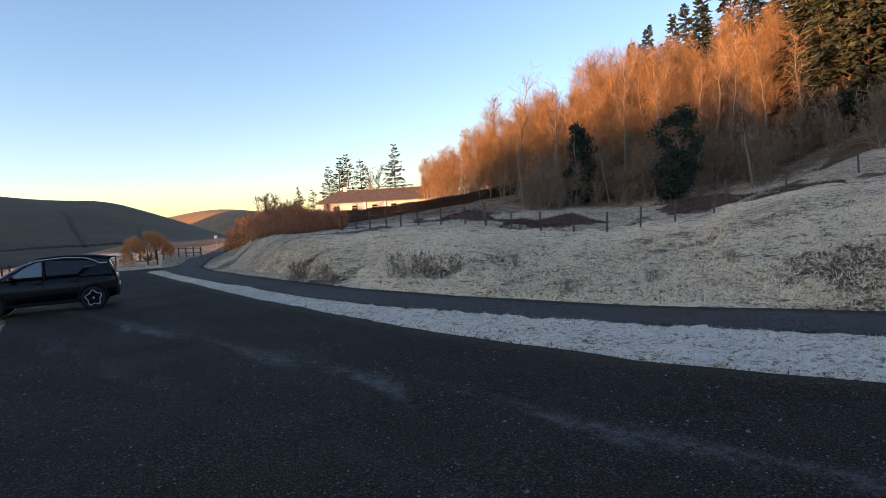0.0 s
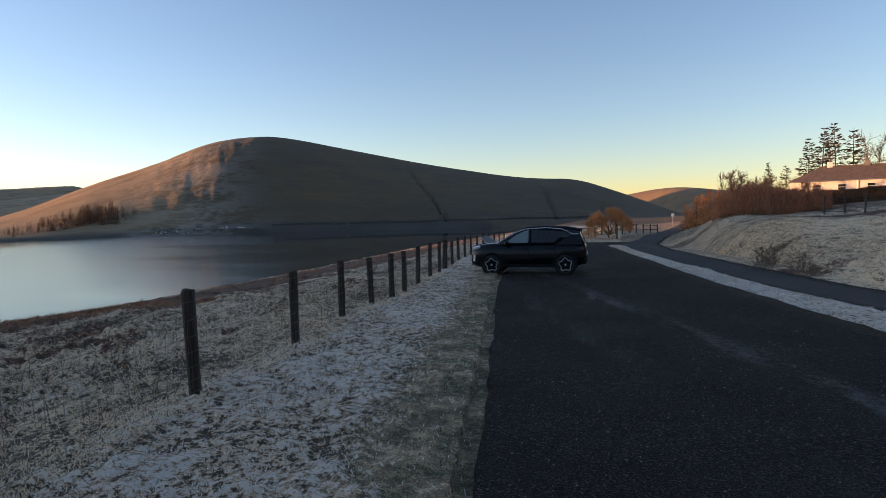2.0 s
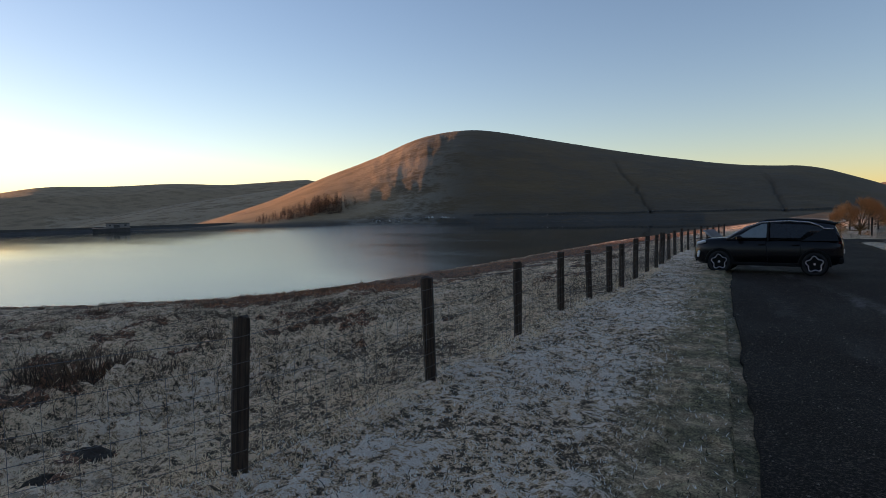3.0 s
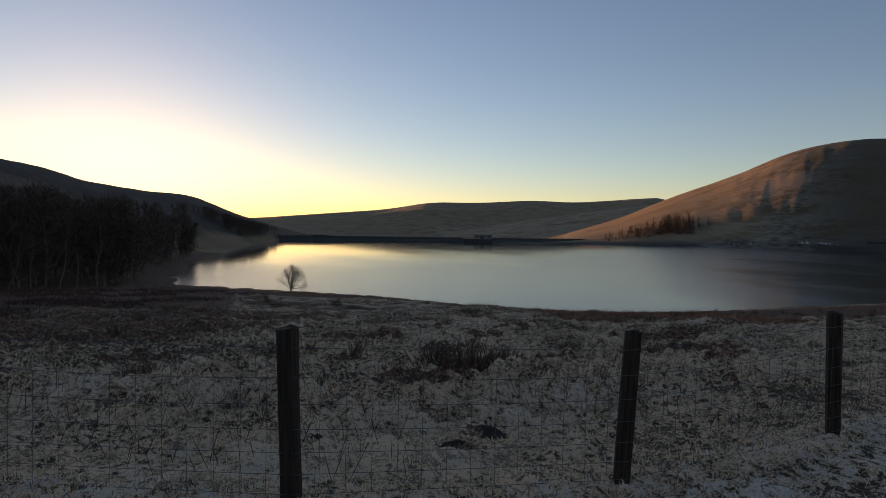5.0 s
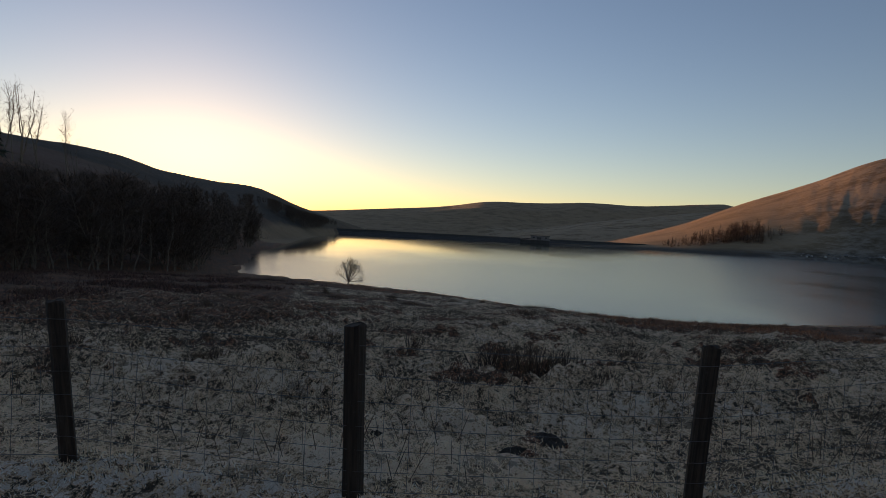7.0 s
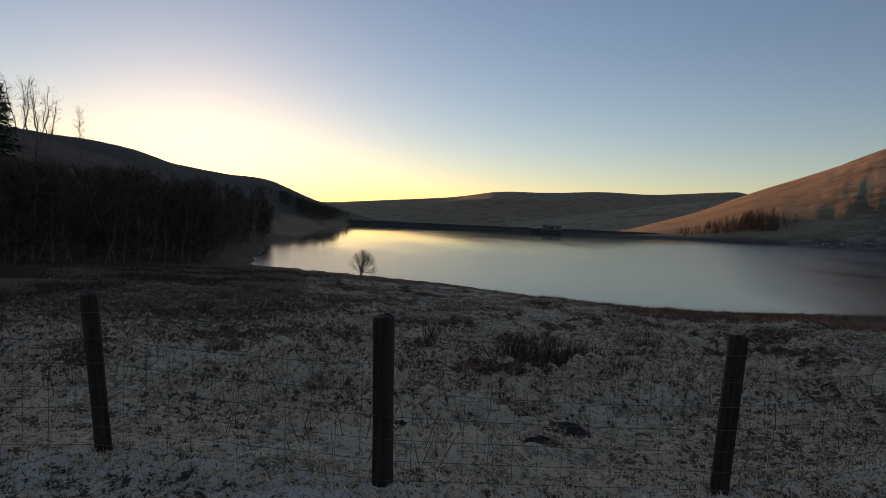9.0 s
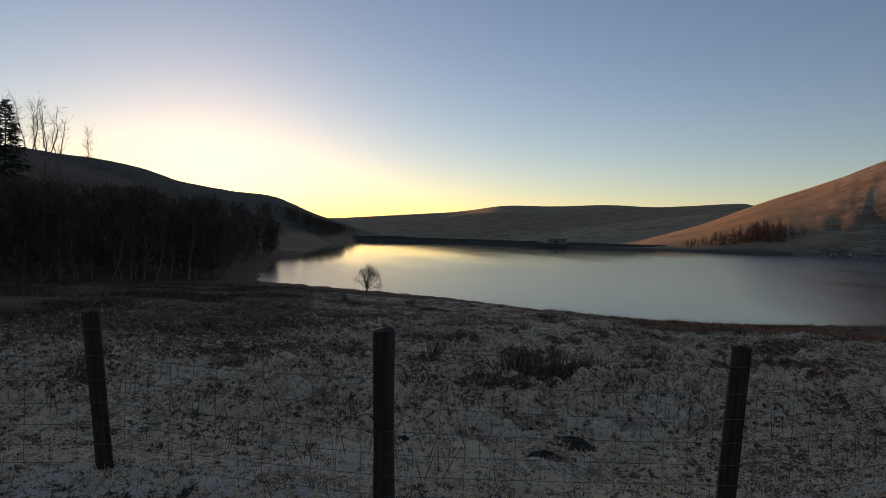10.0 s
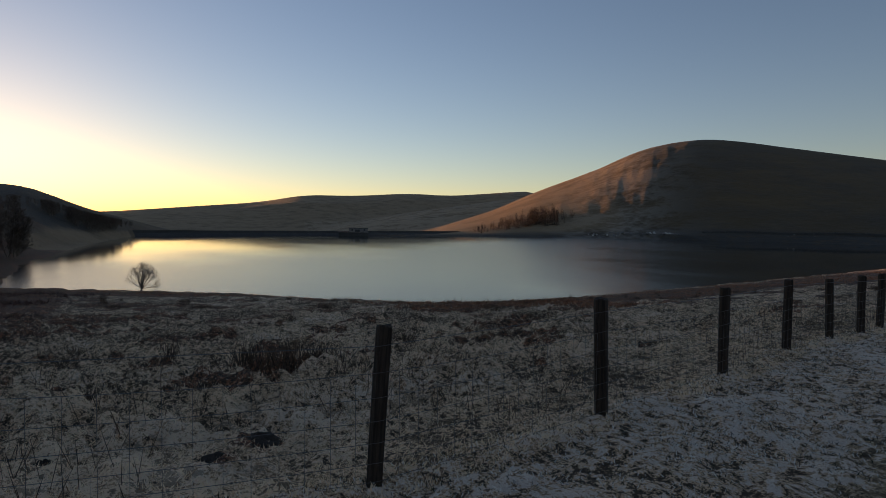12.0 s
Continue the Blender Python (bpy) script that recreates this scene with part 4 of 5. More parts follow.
def fan_tree(name, seed, label, material, width, h, trunk=0.12, n=900, twig=0.010, category="tree"):
    """A low round-crowned tree: limbs fanning from a short trunk, forking three times into fine twigs."""
    rng = np.random.default_rng(seed)
    t = thing(name, label, category)
    foot = np.array([0, 0, h * trunk])
    P, Q, A, B = [np.array([0, 0, -0.2])], [foot], [h * 0.035], [h * 0.026]
    tips = []
    for k in range(24):
        a, e = rng.random() * 2 * math.pi, rng.uniform(0.02, 1.45)
        d = np.array([math.cos(a) * math.cos(e), math.sin(a) * math.cos(e), math.sin(e)])
        grow = [(foot, d, 0.45, h * 0.012)]
        for level in range(3):
            nxt = []
            for p, d, length, r in grow:
                d = d / np.linalg.norm(d)
                q = p + d * length * np.array([width / 2, width / 2, h * (1 - trunk)])
                P.append(p), Q.append(q), A.append(r), B.append(r * 0.6)
                for f in range(3):
                    nxt.append((q, d + rng.normal(0, 0.33, 3) + np.array([0, 0, 0.05]), 0.24 * rng.uniform(0.7, 1.1) * (1 - 0.15 * level), r * 0.5))
            grow = nxt
        tips += [(p, d) for p, d, _, _ in grow]
    raw("trunk", *bars(P, Q, A, B, 4), TWIG if category == "bush" else BARK, t, "short trunk with fanning limbs")
    k = rng.integers(0, len(tips), n)
    p = np.array([x for x, _ in tips])[k] + rng.normal(0, 0.05 * h, (n, 3))
    d = np.array([x for _, x in tips])[k] + unit(n, rng, 0.3) * 0.6
    tagged(raw("crown", *slips(p, d, unit(n, rng), h * rng.uniform(0.04, 0.10, n), np.full(n, twig)), material, t, "round crown of fine bare twigs"), kind="stuff")
    return t


def lit_shrubs():
    rnd = random.Random(9)
    stand(fan_tree("willow_bush", 51, "round orange willow bush by the road bend", WILLOW, 5.0, 3.0, 0.1, 17000, 0.012, "bush"), *at(1.1, 58))
    k = [bare_tree("dogwood_bush", 54 + i, 2.4, BRUSH, "rust-red twiggy shrub on the roadside bank", 1900, 0.55, 7, 0.05, 0.018) for i in range(3)]
    for b in k:
        b["category"] = "bush"
    ps = [(-9.5, 43), (-10.6, 44), (-12.1, 45), (-13.8, 47), (-15.0, 50)]
    plant(k, [(*at(a, r), 1.0 if a > -13 else 0.75) for a, r in ps], rnd, "rust-red shrubs on the bank", 0.85, 1.15)
    la = [conifer("larch_sapling", 70 + i, 3.4, "small golden larch beside the road bend", WILLOW, 0.30, 0.0, 0.05, 0.1, 30) for i in range(2)]
    plant(la, [(*at(a, r), s) for a, r, s in ((-5.7, 66, 0.75), (-6.4, 64, 0.9), (-7.0, 66, 1.0), (-7.6, 62, 0.9), (-8.2, 64, 0.95), (-6.0, 70, 0.7))], rnd, "larches by the bend", 0.9, 1.1)


# Rust-red stems, brightened so the colour holds the sunlight they lack
BRUSH = leaf_material("sunlit_red_shrub_stems", (0.48, 0.17, 0.07), (0.82, 0.35, 0.16))
# Stems raised to bright orange, low sunlight put into the colour
WILLOW = leaf_material("sunlit_orange_willow_stems", (0.55, 0.22, 0.065), (0.85, 0.39, 0.14))
lit_shrubs()


def hedge():
    """A clipped beech hedge that keeps its brown leaves, along the field before the house."""
    rng = np.random.default_rng(4)
    t = thing("hedge", "long brown clipped beech hedge before the house", "hedge")
    n = 76000
    az = rng.uniform(-33, -13.2, n)
    r = np.interp(az, [-33, -26, -20, -13], [58, 62, 64, 60]) + rng.uniform(-0.7, 0.7, n)
    x, y = -np.sin(np.radians(az)) * r, np.cos(np.radians(az)) * r
    h = np.interp(az, [-33, -26, -20, -16, -13], [1.0, 1.0, 1.15, 1.35, 1.2])
    z = height(x, y, False) + rng.random(n) ** 0.7 * (h + vnoise(x, y, 1.5) * 0.12)
    p = np.stack([x, y, z], 1)
    tagged(raw("foliage", *slips(p, unit(n, rng, 0.5), unit(n, rng), rng.uniform(0.05, 0.10, n), rng.uniform(0.022, 0.045, n)), HEDGE, t), kind="stuff")
    m = 500
    az = np.linspace(-33, -13.2, m)
    r = np.interp(az, [-33, -26, -20, -13], [58, 62, 64, 60])
    x, y = -np.sin(np.radians(az)) * r, np.cos(np.radians(az)) * r
    a = np.stack([x, y, height(x, y, False) - 0.1], 1)
    b = a + np.stack([rng.normal(0, 0.1, m), rng.normal(0, 0.1, m), np.full(m, 1.0)], 1)
    tagged(raw("woody_base", *bars(a, b, np.full(m, 0.03), np.full(m, 0.012)), BARK, t), kind="stuff")


hedge()


def wild_hedge():
    """The overgrown rust-red end of the hedge, on the crest of the roadside bank."""
    rng = np.random.default_rng(44)
    t = thing("overgrown_hedge", "overgrown rust-red twiggy hedge on the roadside bank", "hedge")
    n = 84000
    az = rng.uniform(-16.5, -7.7, n)
    mid = np.interp(az, [-16.5, -12, -7], [52, 42, 40])
    r = mid + rng.normal(0, 1.1, n)
    x, y = -np.sin(np.radians(az)) * r, np.cos(np.radians(az)) * r
    h = np.interp(az, [-16.5, -14, -11, -9, -7.7], [1.4, 1.6, 2.0, 1.9, 1.0]) * (1 + 0.16 * vnoise(x, y, 1.6)) * (1 - np.clip(np.abs(r - mid) / 4.0, 0, 0.7))
    z = height(x, y, False) + rng.random(n) ** 0.65 * h
    p = np.stack([x, y, z], 1)
    tagged(raw("brushwood", *slips(p, unit(n, rng, 0.9), unit(n, rng), rng.uniform(0.14, 0.36, n), rng.uniform(0.004, 0.010, n)), BRUSH, t), kind="stuff")
    m = 420
    k = rng.integers(0, n, m)
    a = np.stack([x[k], y[k], height(x[k], y[k], False) - 0.1], 1)
    b = a + np.stack([rng.normal(0, 0.25, m), rng.normal(0, 0.25, m), h[k] * 0.9], 1)
    tagged(raw("woody_base", *bars(a, b, np.full(m, 0.022), np.full(m, 0.008)), BARK, t), kind="stuff")


wild_hedge()


def sunward_wood():
    """The dark bare wood on the slope towards the sun, and the slender trees above it."""
    rnd = random.Random(21)
    heights = [7.5, 8.5, 6.5, 8.0]
    kinds = [bare_tree("alder_tree", 120 + i, h, TWIG_DARK, "dark leafless alder in the lakeside wood", 1500, sp, st, 0.08, 0.030) for i, (h, sp, st) in enumerate([(7.5, 0.36, 2), (8.5, 0.30, 1), (6.5, 0.44, 3), (8.0, 0.34, 1)])]
    places = []
    while len(places) < 300:
        # the wood's upper edge keeps below the bare ridge
        if len(places) < 210:
            az = rnd.uniform(92.0, 119)
            near = np.interp(az, [92, 96, 104, 119], [92, 70, 60, 50])
            far = np.interp(az, [92, 96, 104, 119], [300, 290, 210, 150])
            r, s = float(near + (far - near) * rnd.random() ** 1.5), 1.0
        else:
            az, r, s = rnd.uniform(81.5, 97), rnd.uniform(235, 395), 0.8
        roof = float(np.interp(az, [80, 82.4, 84.5, 87.5, 90.3, 92, 95.6, 99.4, 103, 106.7, 110, 119], [-1.8, -0.95, -0.1, 0.55, 1.5, 1.8, 1.8, 2.0, 2.4, 2.5, 2.5, 2.8]))
        x, y = at(az, r)
        room = 1.65 + r * math.tan(radians(roof)) - ground_z(x, y)
        s = min(s * rnd.uniform(0.75, 1.1), room / heights[len(places) % 4])
        if s > 0.3 and float(lake_depth(np.array([x]), np.array([y]))[0]) < -4:
            places.append((x, y, s))
    plant(kinds, places, rnd, "dark wood by the lake", 1.0, 1.0)
    stems = [bare_tree("birch_tree", 190 + i, 8.0, TWIG_DARK, "slender pale-stemmed birch before the dark wood", 240, 0.15, 1, 0.45, 0.016) for i in range(2)]
    ps = [(96.5, 70), (99.0, 64), (101.6, 62), (103.5, 60), (105.0, 58), (106.4, 60), (107.3, 57), (108.6, 56), (110.0, 58), (112.5, 55)]
    plant(stems, [(*at(a, r), 0.7) for a, r in ps], rnd, "pale birches before the dark wood", 0.8, 1.15)
    tall = [bare_tree("poplar_tree", 140 + i, 13, TWIG_DARK, "slender bare tree rising over the ridge", 300, 0.10, 3 - 2 * i, 0.35, 0.022) for i in range(2)]
    plant(tall, [(*at(a, r), s) for a, r, s in ((108.9, 150, 1.05), (106.7, 150, 1.0), (109.7, 152, 1.2), (110.4, 150, 1.1), (110.9, 152, 1.15), (111.5, 150, 1.0), (106.2, 150, 0.6))], rnd, "slender trees on the ridge", 0.97, 1.03)
    stand(conifer("spruce_tree", 150, 12, "black spruce at the wood's upper edge", NEEDLE, 0.24), *at(112.4, 118), 0, 1.3)


sunward_wood()


def hill_larches():
    rnd = random.Random(31)
    kinds = [conifer("larch_tree", 160 + i, 9, "brown larch in a small plantation under the hill", LARCH, 0.22, 0.0, 0.05, 0.1, 12) for i in range(3)]
    places = []
    for k in range(210):
        az = rnd.gauss(47.0, 1.1) if k < 100 else rnd.uniform(47.5, 53.8)
        r = float(np.interp(az, [45, 48, 53.6], [415, 425, 396])) + rnd.uniform(-22, 26)
        places.append((*at(az, r), float(np.interp(az, [45, 46, 49, 53.6], [0.55, 0.95, 0.85, 0.35]))))
    plant(kinds, places, rnd, "larch plantation", 0.45, 1.15)


hill_larches()
RIMED = leaf_material("rimed_twigs", (0.12, 0.085, 0.062), (0.34, 0.27, 0.20))
stand(fan_tree("hawthorn_tree", 33, "small bare round-crowned tree on the lake shore", RIMED, 3.4, 3.3, 0.17, 2300, 0.010), -63.0, 7.6)

# ---- house ----
def house():
    m = pose(34.2, 98.9, 3.0, 0, 0, math.degrees(math.atan2(-5.6, 15.8)))
    t = thing("house", "long low white cottage with a brown slate roof", "house", m=m)
    L, D, Hw, Hr = 19.2, 6.5, 2.45, 4.65
    w = part("wall", box(L, D, Hw, bevel=0.03), HARL, t)
    bm = bmesh.new()
    o = 0.35
    v = [bm.verts.new(c) for c in ((-L / 2 - o, -D / 2 - o, Hw), (L / 2 + o, -D / 2 - o, Hw), (L / 2 + o, D / 2 + o, Hw), (-L / 2 - o, D / 2 + o, Hw), (-L / 2 + 3.6, 0, Hr), (L / 2 + o, 0, Hr))]
    for f in ((0, 1, 5, 4), (1, 2, 5), (2, 3, 4, 5), (3, 0, 4), (3, 2, 1, 0)):
        bm.faces.new([v[k] for k in f])
    r = part("roof", bm, SLATE, t)
    part("ridge_tiles", box(L - 3.3, 0.25, 0.12, pose(1.9, 0, Hr - 0.03), 0.03), SLATE, r)
    part("gutter", box(L + 0.6, 0.12, 0.12, pose(0, -D / 2 - 0.4, Hw - 0.06), 0.03), METAL, t)
    for x in (-3.6, 0.9):
        c = part("chimney", box(0.7, 0.6, 1.0, pose(x - 1.2, 0.1, Hr - 0.35), 0.03), HARL if x < 0 else STONE, t)
        bm = bmesh.new()
        tube(bm, (x - 1.2, 0.1, Hr + 0.65), (x - 1.2, 0.1, Hr + 0.95), 0.13, 0.11, 8)
        part("chimney_pot", bm, SLATE, c)
    for x in (-6.2, -3.2, 0.2, 3.4, 6.3):
        win = part("window", box(0.85, 0.10, 0.95, pose(x, -D / 2 - 0.02, 0.95), 0.01), GLASS_DARK, t)
        part("frame", box(1.12, 0.06, 0.07, pose(x, -D / 2 - 0.06, 1.48)), SIGN_WHITE, win)
        part("sill", box(1.3, 0.2, 0.08, pose(x, -D / 2 - 0.08, 0.85), 0.01), STONE, win)
    for x in (-1.4, 2.0):
        bm = bmesh.new()
        tube(bm, (x, -D / 2 - 0.12, 0), (x, -D / 2 - 0.12, Hw), 0.05, n=6)
        part("drainpipe", bm, METAL, t)
    # porch at the hipped end
    s = thing("shed", "small white lean-to shed with a dark roof by the cottage", "shed", m=m @ pose(-11.6, -1.0, -0.15))
    part("wall", box(2.4, 3.0, 1.7, bevel=0.02), HARL, s)
    part("roof", box(2.8, 3.4, 0.15, pose(0, 0, 1.75, 0, 12, 0), 0.03), STONE_DARK, s)
    part("door", box(0.8, 0.06, 1.5, pose(0.2, -1.52, 0.05), 0.01), POST, s)


GLASS_DARK = plain("dark_window_glass", (0.02, 0.022, 0.025), 0.08, vary=0.1, bump=0.0, Specular_IOR_Level=0.8)
house()

# ---- parked car ----
PAINT = plain("black_car_paint", (0.0025, 0.003, 0.005), 0.25, scale=3, vary=0.15, bump=0.0, Coat_Weight=0.12, Coat_Roughness=0.05, Specular_IOR_Level=0.25)
TRIM = plain("black_plastic_trim", (0.008, 0.008, 0.008), 0.7, Specular_IOR_Level=0.15)
CHROME = plain("satin_chrome", (0.65, 0.66, 0.68), 0.22, 0.95, vary=0.05, bump=0.0)
RUBBER = plain("tyre_rubber", (0.014, 0.014, 0.015), 0.85, scale=20)
ALLOY = plain("machined_alloy", (0.55, 0.56, 0.58), 0.3, 0.9, vary=0.08)
GLASS_TINT = plain("tinted_car_glass", (0.012, 0.014, 0.017), 0.05, vary=0.1, bump=0.0, Specular_IOR_Level=0.5)
LAMP = plain("clear_headlamp", (0.72, 0.74, 0.76), 0.25, 0.0, vary=0.1, bump=0.0)
# Pale metallic tone stands in for daylight seen through the front window
WINDOW = plain("pale_skylit_window", (0.20, 0.23, 0.23), 0.06, 0.35, vary=0.1, bump=0.0)
TAIL = plain("red_tail_lamp", (0.09, 0.006, 0.006), 0.2, vary=0.1, bump=0.0)
PLATE = plain("plate_white", (0.7, 0.7, 0.66), 0.5, vary=0.05)


def loft(stations, material, name, parent, smooth=True, label=""):
    """Rings of equal count, skinned and capped."""
    vs = [p for ring in stations for p in ring]
    n = len(stations[0])
    fs = []
    for i in range(len(stations) - 1):
        for j in range(n):
            fs.append((i * n + j, i * n + (j + 1) % n, (i + 1) * n + (j + 1) % n, (i + 1) * n + j))
    fs.append(tuple(range(n))[::-1])
    fs.append(tuple(range((len(stations) - 1) * n, len(stations) * n)))
    return raw(name, vs, fs, material, parent, label, smooth)


def car():
    m = pose(-2.86, 19.6, 0)
    t = thing("car", "parked black compact crossover with silver roof line and alloy wheels", "car")
    # x forward from -2.1 to 2.1, y to the left side, z up; belt and sill by station
    X = np.array([-2.00, -1.97, -1.88, -1.6, -1.1, -0.4, 0.4, 0.95, 1.3, 1.65, 1.9, 2.04, 2.10])
    top = np.interp(X, [-2.0, -1.97, -1.86, -1.2, 0.6, 1.0, 1.65, 1.95, 2.1], [0.84, 0.98, 1.07, 1.08, 1.07, 1.08, 1.04, 0.97, 0.80])
    bot = np.interp(X, [-2.0, -1.86, -1.6, 1.5, 1.9, 2.1], [0.44, 0.32, 0.26, 0.24, 0.26, 0.36])
    wid = np.interp(X, [-2.0, -1.9, -1.6, -0.8, 0.9, 1.6, 1.95, 2.1], [0.62, 0.78, 0.865, 0.88, 0.88, 0.85, 0.74, 0.58])
    rings = []
    for x, a, b, w in zip(X, top, bot, wid):
        hgt = a - b
        half = [(0.84, 0.0), (0.985, 0.12), (1.0, 0.38), (0.985, 0.62), (0.95, 0.86), (0.86, 0.97), (0.5, 1.0)]
        ring = [(x, w * u, b + hgt * v) for u, v in half] + [(x, -w * u, b + hgt * v) for u, v in half[::-1]]
        rings.append(ring)
    body = loft(rings, PAINT, "body", t)
    # greenhouse
    Xg = np.array([-1.93, -1.87, -1.74, -1.3, -0.5, 0.1, 0.45, 0.78, 1.10])
    zr = np.interp(Xg, [-1.93, -1.87, -1.74, -1.3, -0.5, 0.1, 0.45, 1.10], [1.08, 1.24, 1.48, 1.57, 1.61, 1.58, 1.44, 1.05])
    rings = []
    for x, z in zip(Xg, zr):
        b = 1.01
        k = max(0.02, (z - b) / 0.58)
        wb, wt = 0.83, 0.83 - 0.19 * k
        rings.append([(x, wb, b), (x, wt + 0.015, z - 0.05 * k), (x, wt - 0.12, z), (x, -wt + 0.12, z), (x, -wt - 0.015, z - 0.05 * k), (x, -wb, b)])
    cab = loft(rings, GLASS_TINT, "glasshouse", t, True, "tinted side windows and windscreen")
    # roof skin and pillars
    rings = []
    for x in np.linspace(-1.78, 0.22, 12):
        z = float(np.interp(x, [-1.78, -1.6, -1.3, -0.5, 0.1, 0.5], [1.50, 1.545, 1.59, 1.63, 1.60, 1.44]))
        rings.append([(x, 0.655, z - 0.055), (x, 0.60, z), (x, 0.3, z + 0.018), (x, -0.3, z + 0.018), (x, -0.60, z), (x, -0.655, z - 0.055), (x, 0, z - 0.06)])
    loft(rings, TRIM, "roof", t)
    for s in (1, -1):
        P = [(1.10, 0.85 * s, 1.05), (0.55, 0.76 * s, 1.39), (0.10, 0.695 * s, 1.54), (-0.6, 0.68 * s, 1.575), (-1.15, 0.69 * s, 1.53), (-1.40, 0.72 * s, 1.43), (-1.52, 0.755 * s, 1.35), (-1.74, 0.755 * s, 1.35)]
        bm = bmesh.new()
        for p, q in zip(P, P[1:]):
            tube(bm, p, q, 0.02, n=6)
        part("roof_trim", bm, CHROME, t, "bright silver roof-line strip")
        for x0, x1, w in ((-0.07, -0.07, 0.03),):
            part("pillar", tube(bmesh.new(), (x0, 0.845 * s, 0.97), (x1, 0.685 * s, 1.53), w, n=6), TRIM, t)
        lean = lambda x, z, o: (x, s * (0.83 - 0.19 * (z - 1.01) / 0.58 + o), z)
        for name, edge, mat in (("rear_quarter", [(-1.88, 1.0), (-0.95, 1.0), (-1.50, 1.33), (-1.76, 1.40)], PAINT), ("side_window", [(0.80, 1.08), (-0.02, 1.08), (-0.02, 1.50), (0.12, 1.48), (0.45, 1.33)], WINDOW), ("side_window", [(-0.12, 1.08), (-0.92, 1.08), (-1.28, 1.42), (-0.12, 1.51)], GLASS_TINT)):
            k = len(edge)
            vs = [lean(x, z, 0.004) for x, z in edge] + [lean(x, z, 0.014) for x, z in edge]
            raw(name, vs, [tuple(range(k))[::-1], tuple(range(k, 2 * k))] + [(i, (i + 1) % k, (i + 1) % k + k, i + k) for i in range(k)], mat, t)
        bm = box(2.05, 0.05, 0.10, pose(0.0, 0.865 * s, 0.245), 0.02)
        part("sill_trim", bm, TRIM, t)
        for x, w in ((0.35, 0.0), (-0.55, 0.0)):
            d = part("door_seam", box(0.012, 0.012, 0.62, pose(x - 0.42, 0.874 * s, 0.38, 0, 6, 0)), TRIM, t)
            part("door_handle", box(0.2, 0.03, 0.035, pose(x - 0.25, 0.875 * s, 0.86), 0.01), PAINT, t)
        bm = box(0.16, 0.2, 0.14, pose(0.72, 0.96 * s, 1.0), 0.04)
        part("wing_mirror", bm, PAINT, t)
        part("headlight", box(0.34, 0.08, 0.10, pose(1.86, 0.74 * s, 0.87, 0, 14, -26 * s), 0.03), LAMP, t)
        part("fog_light", box(0.09, 0.05, 0.22, pose(1.97, 0.72 * s, 0.45, 0, -14, -40 * s), 0.015), LAMP, t)
        part("tail_light", box(0.10, 0.20, 0.13, pose(-1.90, 0.66 * s, 0.92, 0, 8, 20 * s), 0.03), TAIL, t)
        for x in (1.30, -1.30):
            bm = bmesh.new()
            n = 18
            for i in range(n):
                a0, a1 = math.pi * (i / n * 1.12 - 0.06), math.pi * ((i + 1) / n * 1.12 - 0.06)
                tube(bm, (x + 0.385 * math.cos(a0), 0.865 * s, 0.335 + 0.385 * math.sin(a0)), (x + 0.385 * math.cos(a1), 0.865 * s, 0.335 + 0.385 * math.sin(a1)), 0.04, n=6)
            part("arch_trim", bm, TRIM, t)
            bm = bmesh.new()
            tube(bm, (x, 0.70 * s, 0.335), (x, 0.872 * s, 0.335), 0.37, n=28)
            part("wheel_well", bm, TRIM, t)
            wheel(t, x, s)
    part("grille", box(0.06, 0.95, 0.16, pose(2.06, 0, 0.42), 0.02), TRIM, t)
    part("bumper_insert", box(0.05, 1.2, 0.05, pose(2.07, 0, 0.30), 0.015), CHROME, t)
    part("number_plate", box(0.02, 0.52, 0.11, pose(2.115, 0, 0.46), 0.004), PLATE, t)
    part("number_plate", box(0.02, 0.52, 0.11, pose(-2.005, 0, 0.62), 0.004), PLATE, t)
    part("rear_bumper", box(0.16, 1.5, 0.2, pose(-1.93, 0, 0.34), 0.05), TRIM, t)
    part("spoiler", box(0.20, 1.16, 0.045, pose(-1.80, 0, 1.475, 0, 10, 0), 0.02), PAINT, t)
    x, y = m.translation.x, m.translation.y
    t.matrix_basis = pose(x, y, float(height(np.array([x]), np.array([y]), False)[0]) + 0.012, 0.6, 0, 181.0) @ Matrix.Diagonal((0.90, 0.90, 0.935, 1))


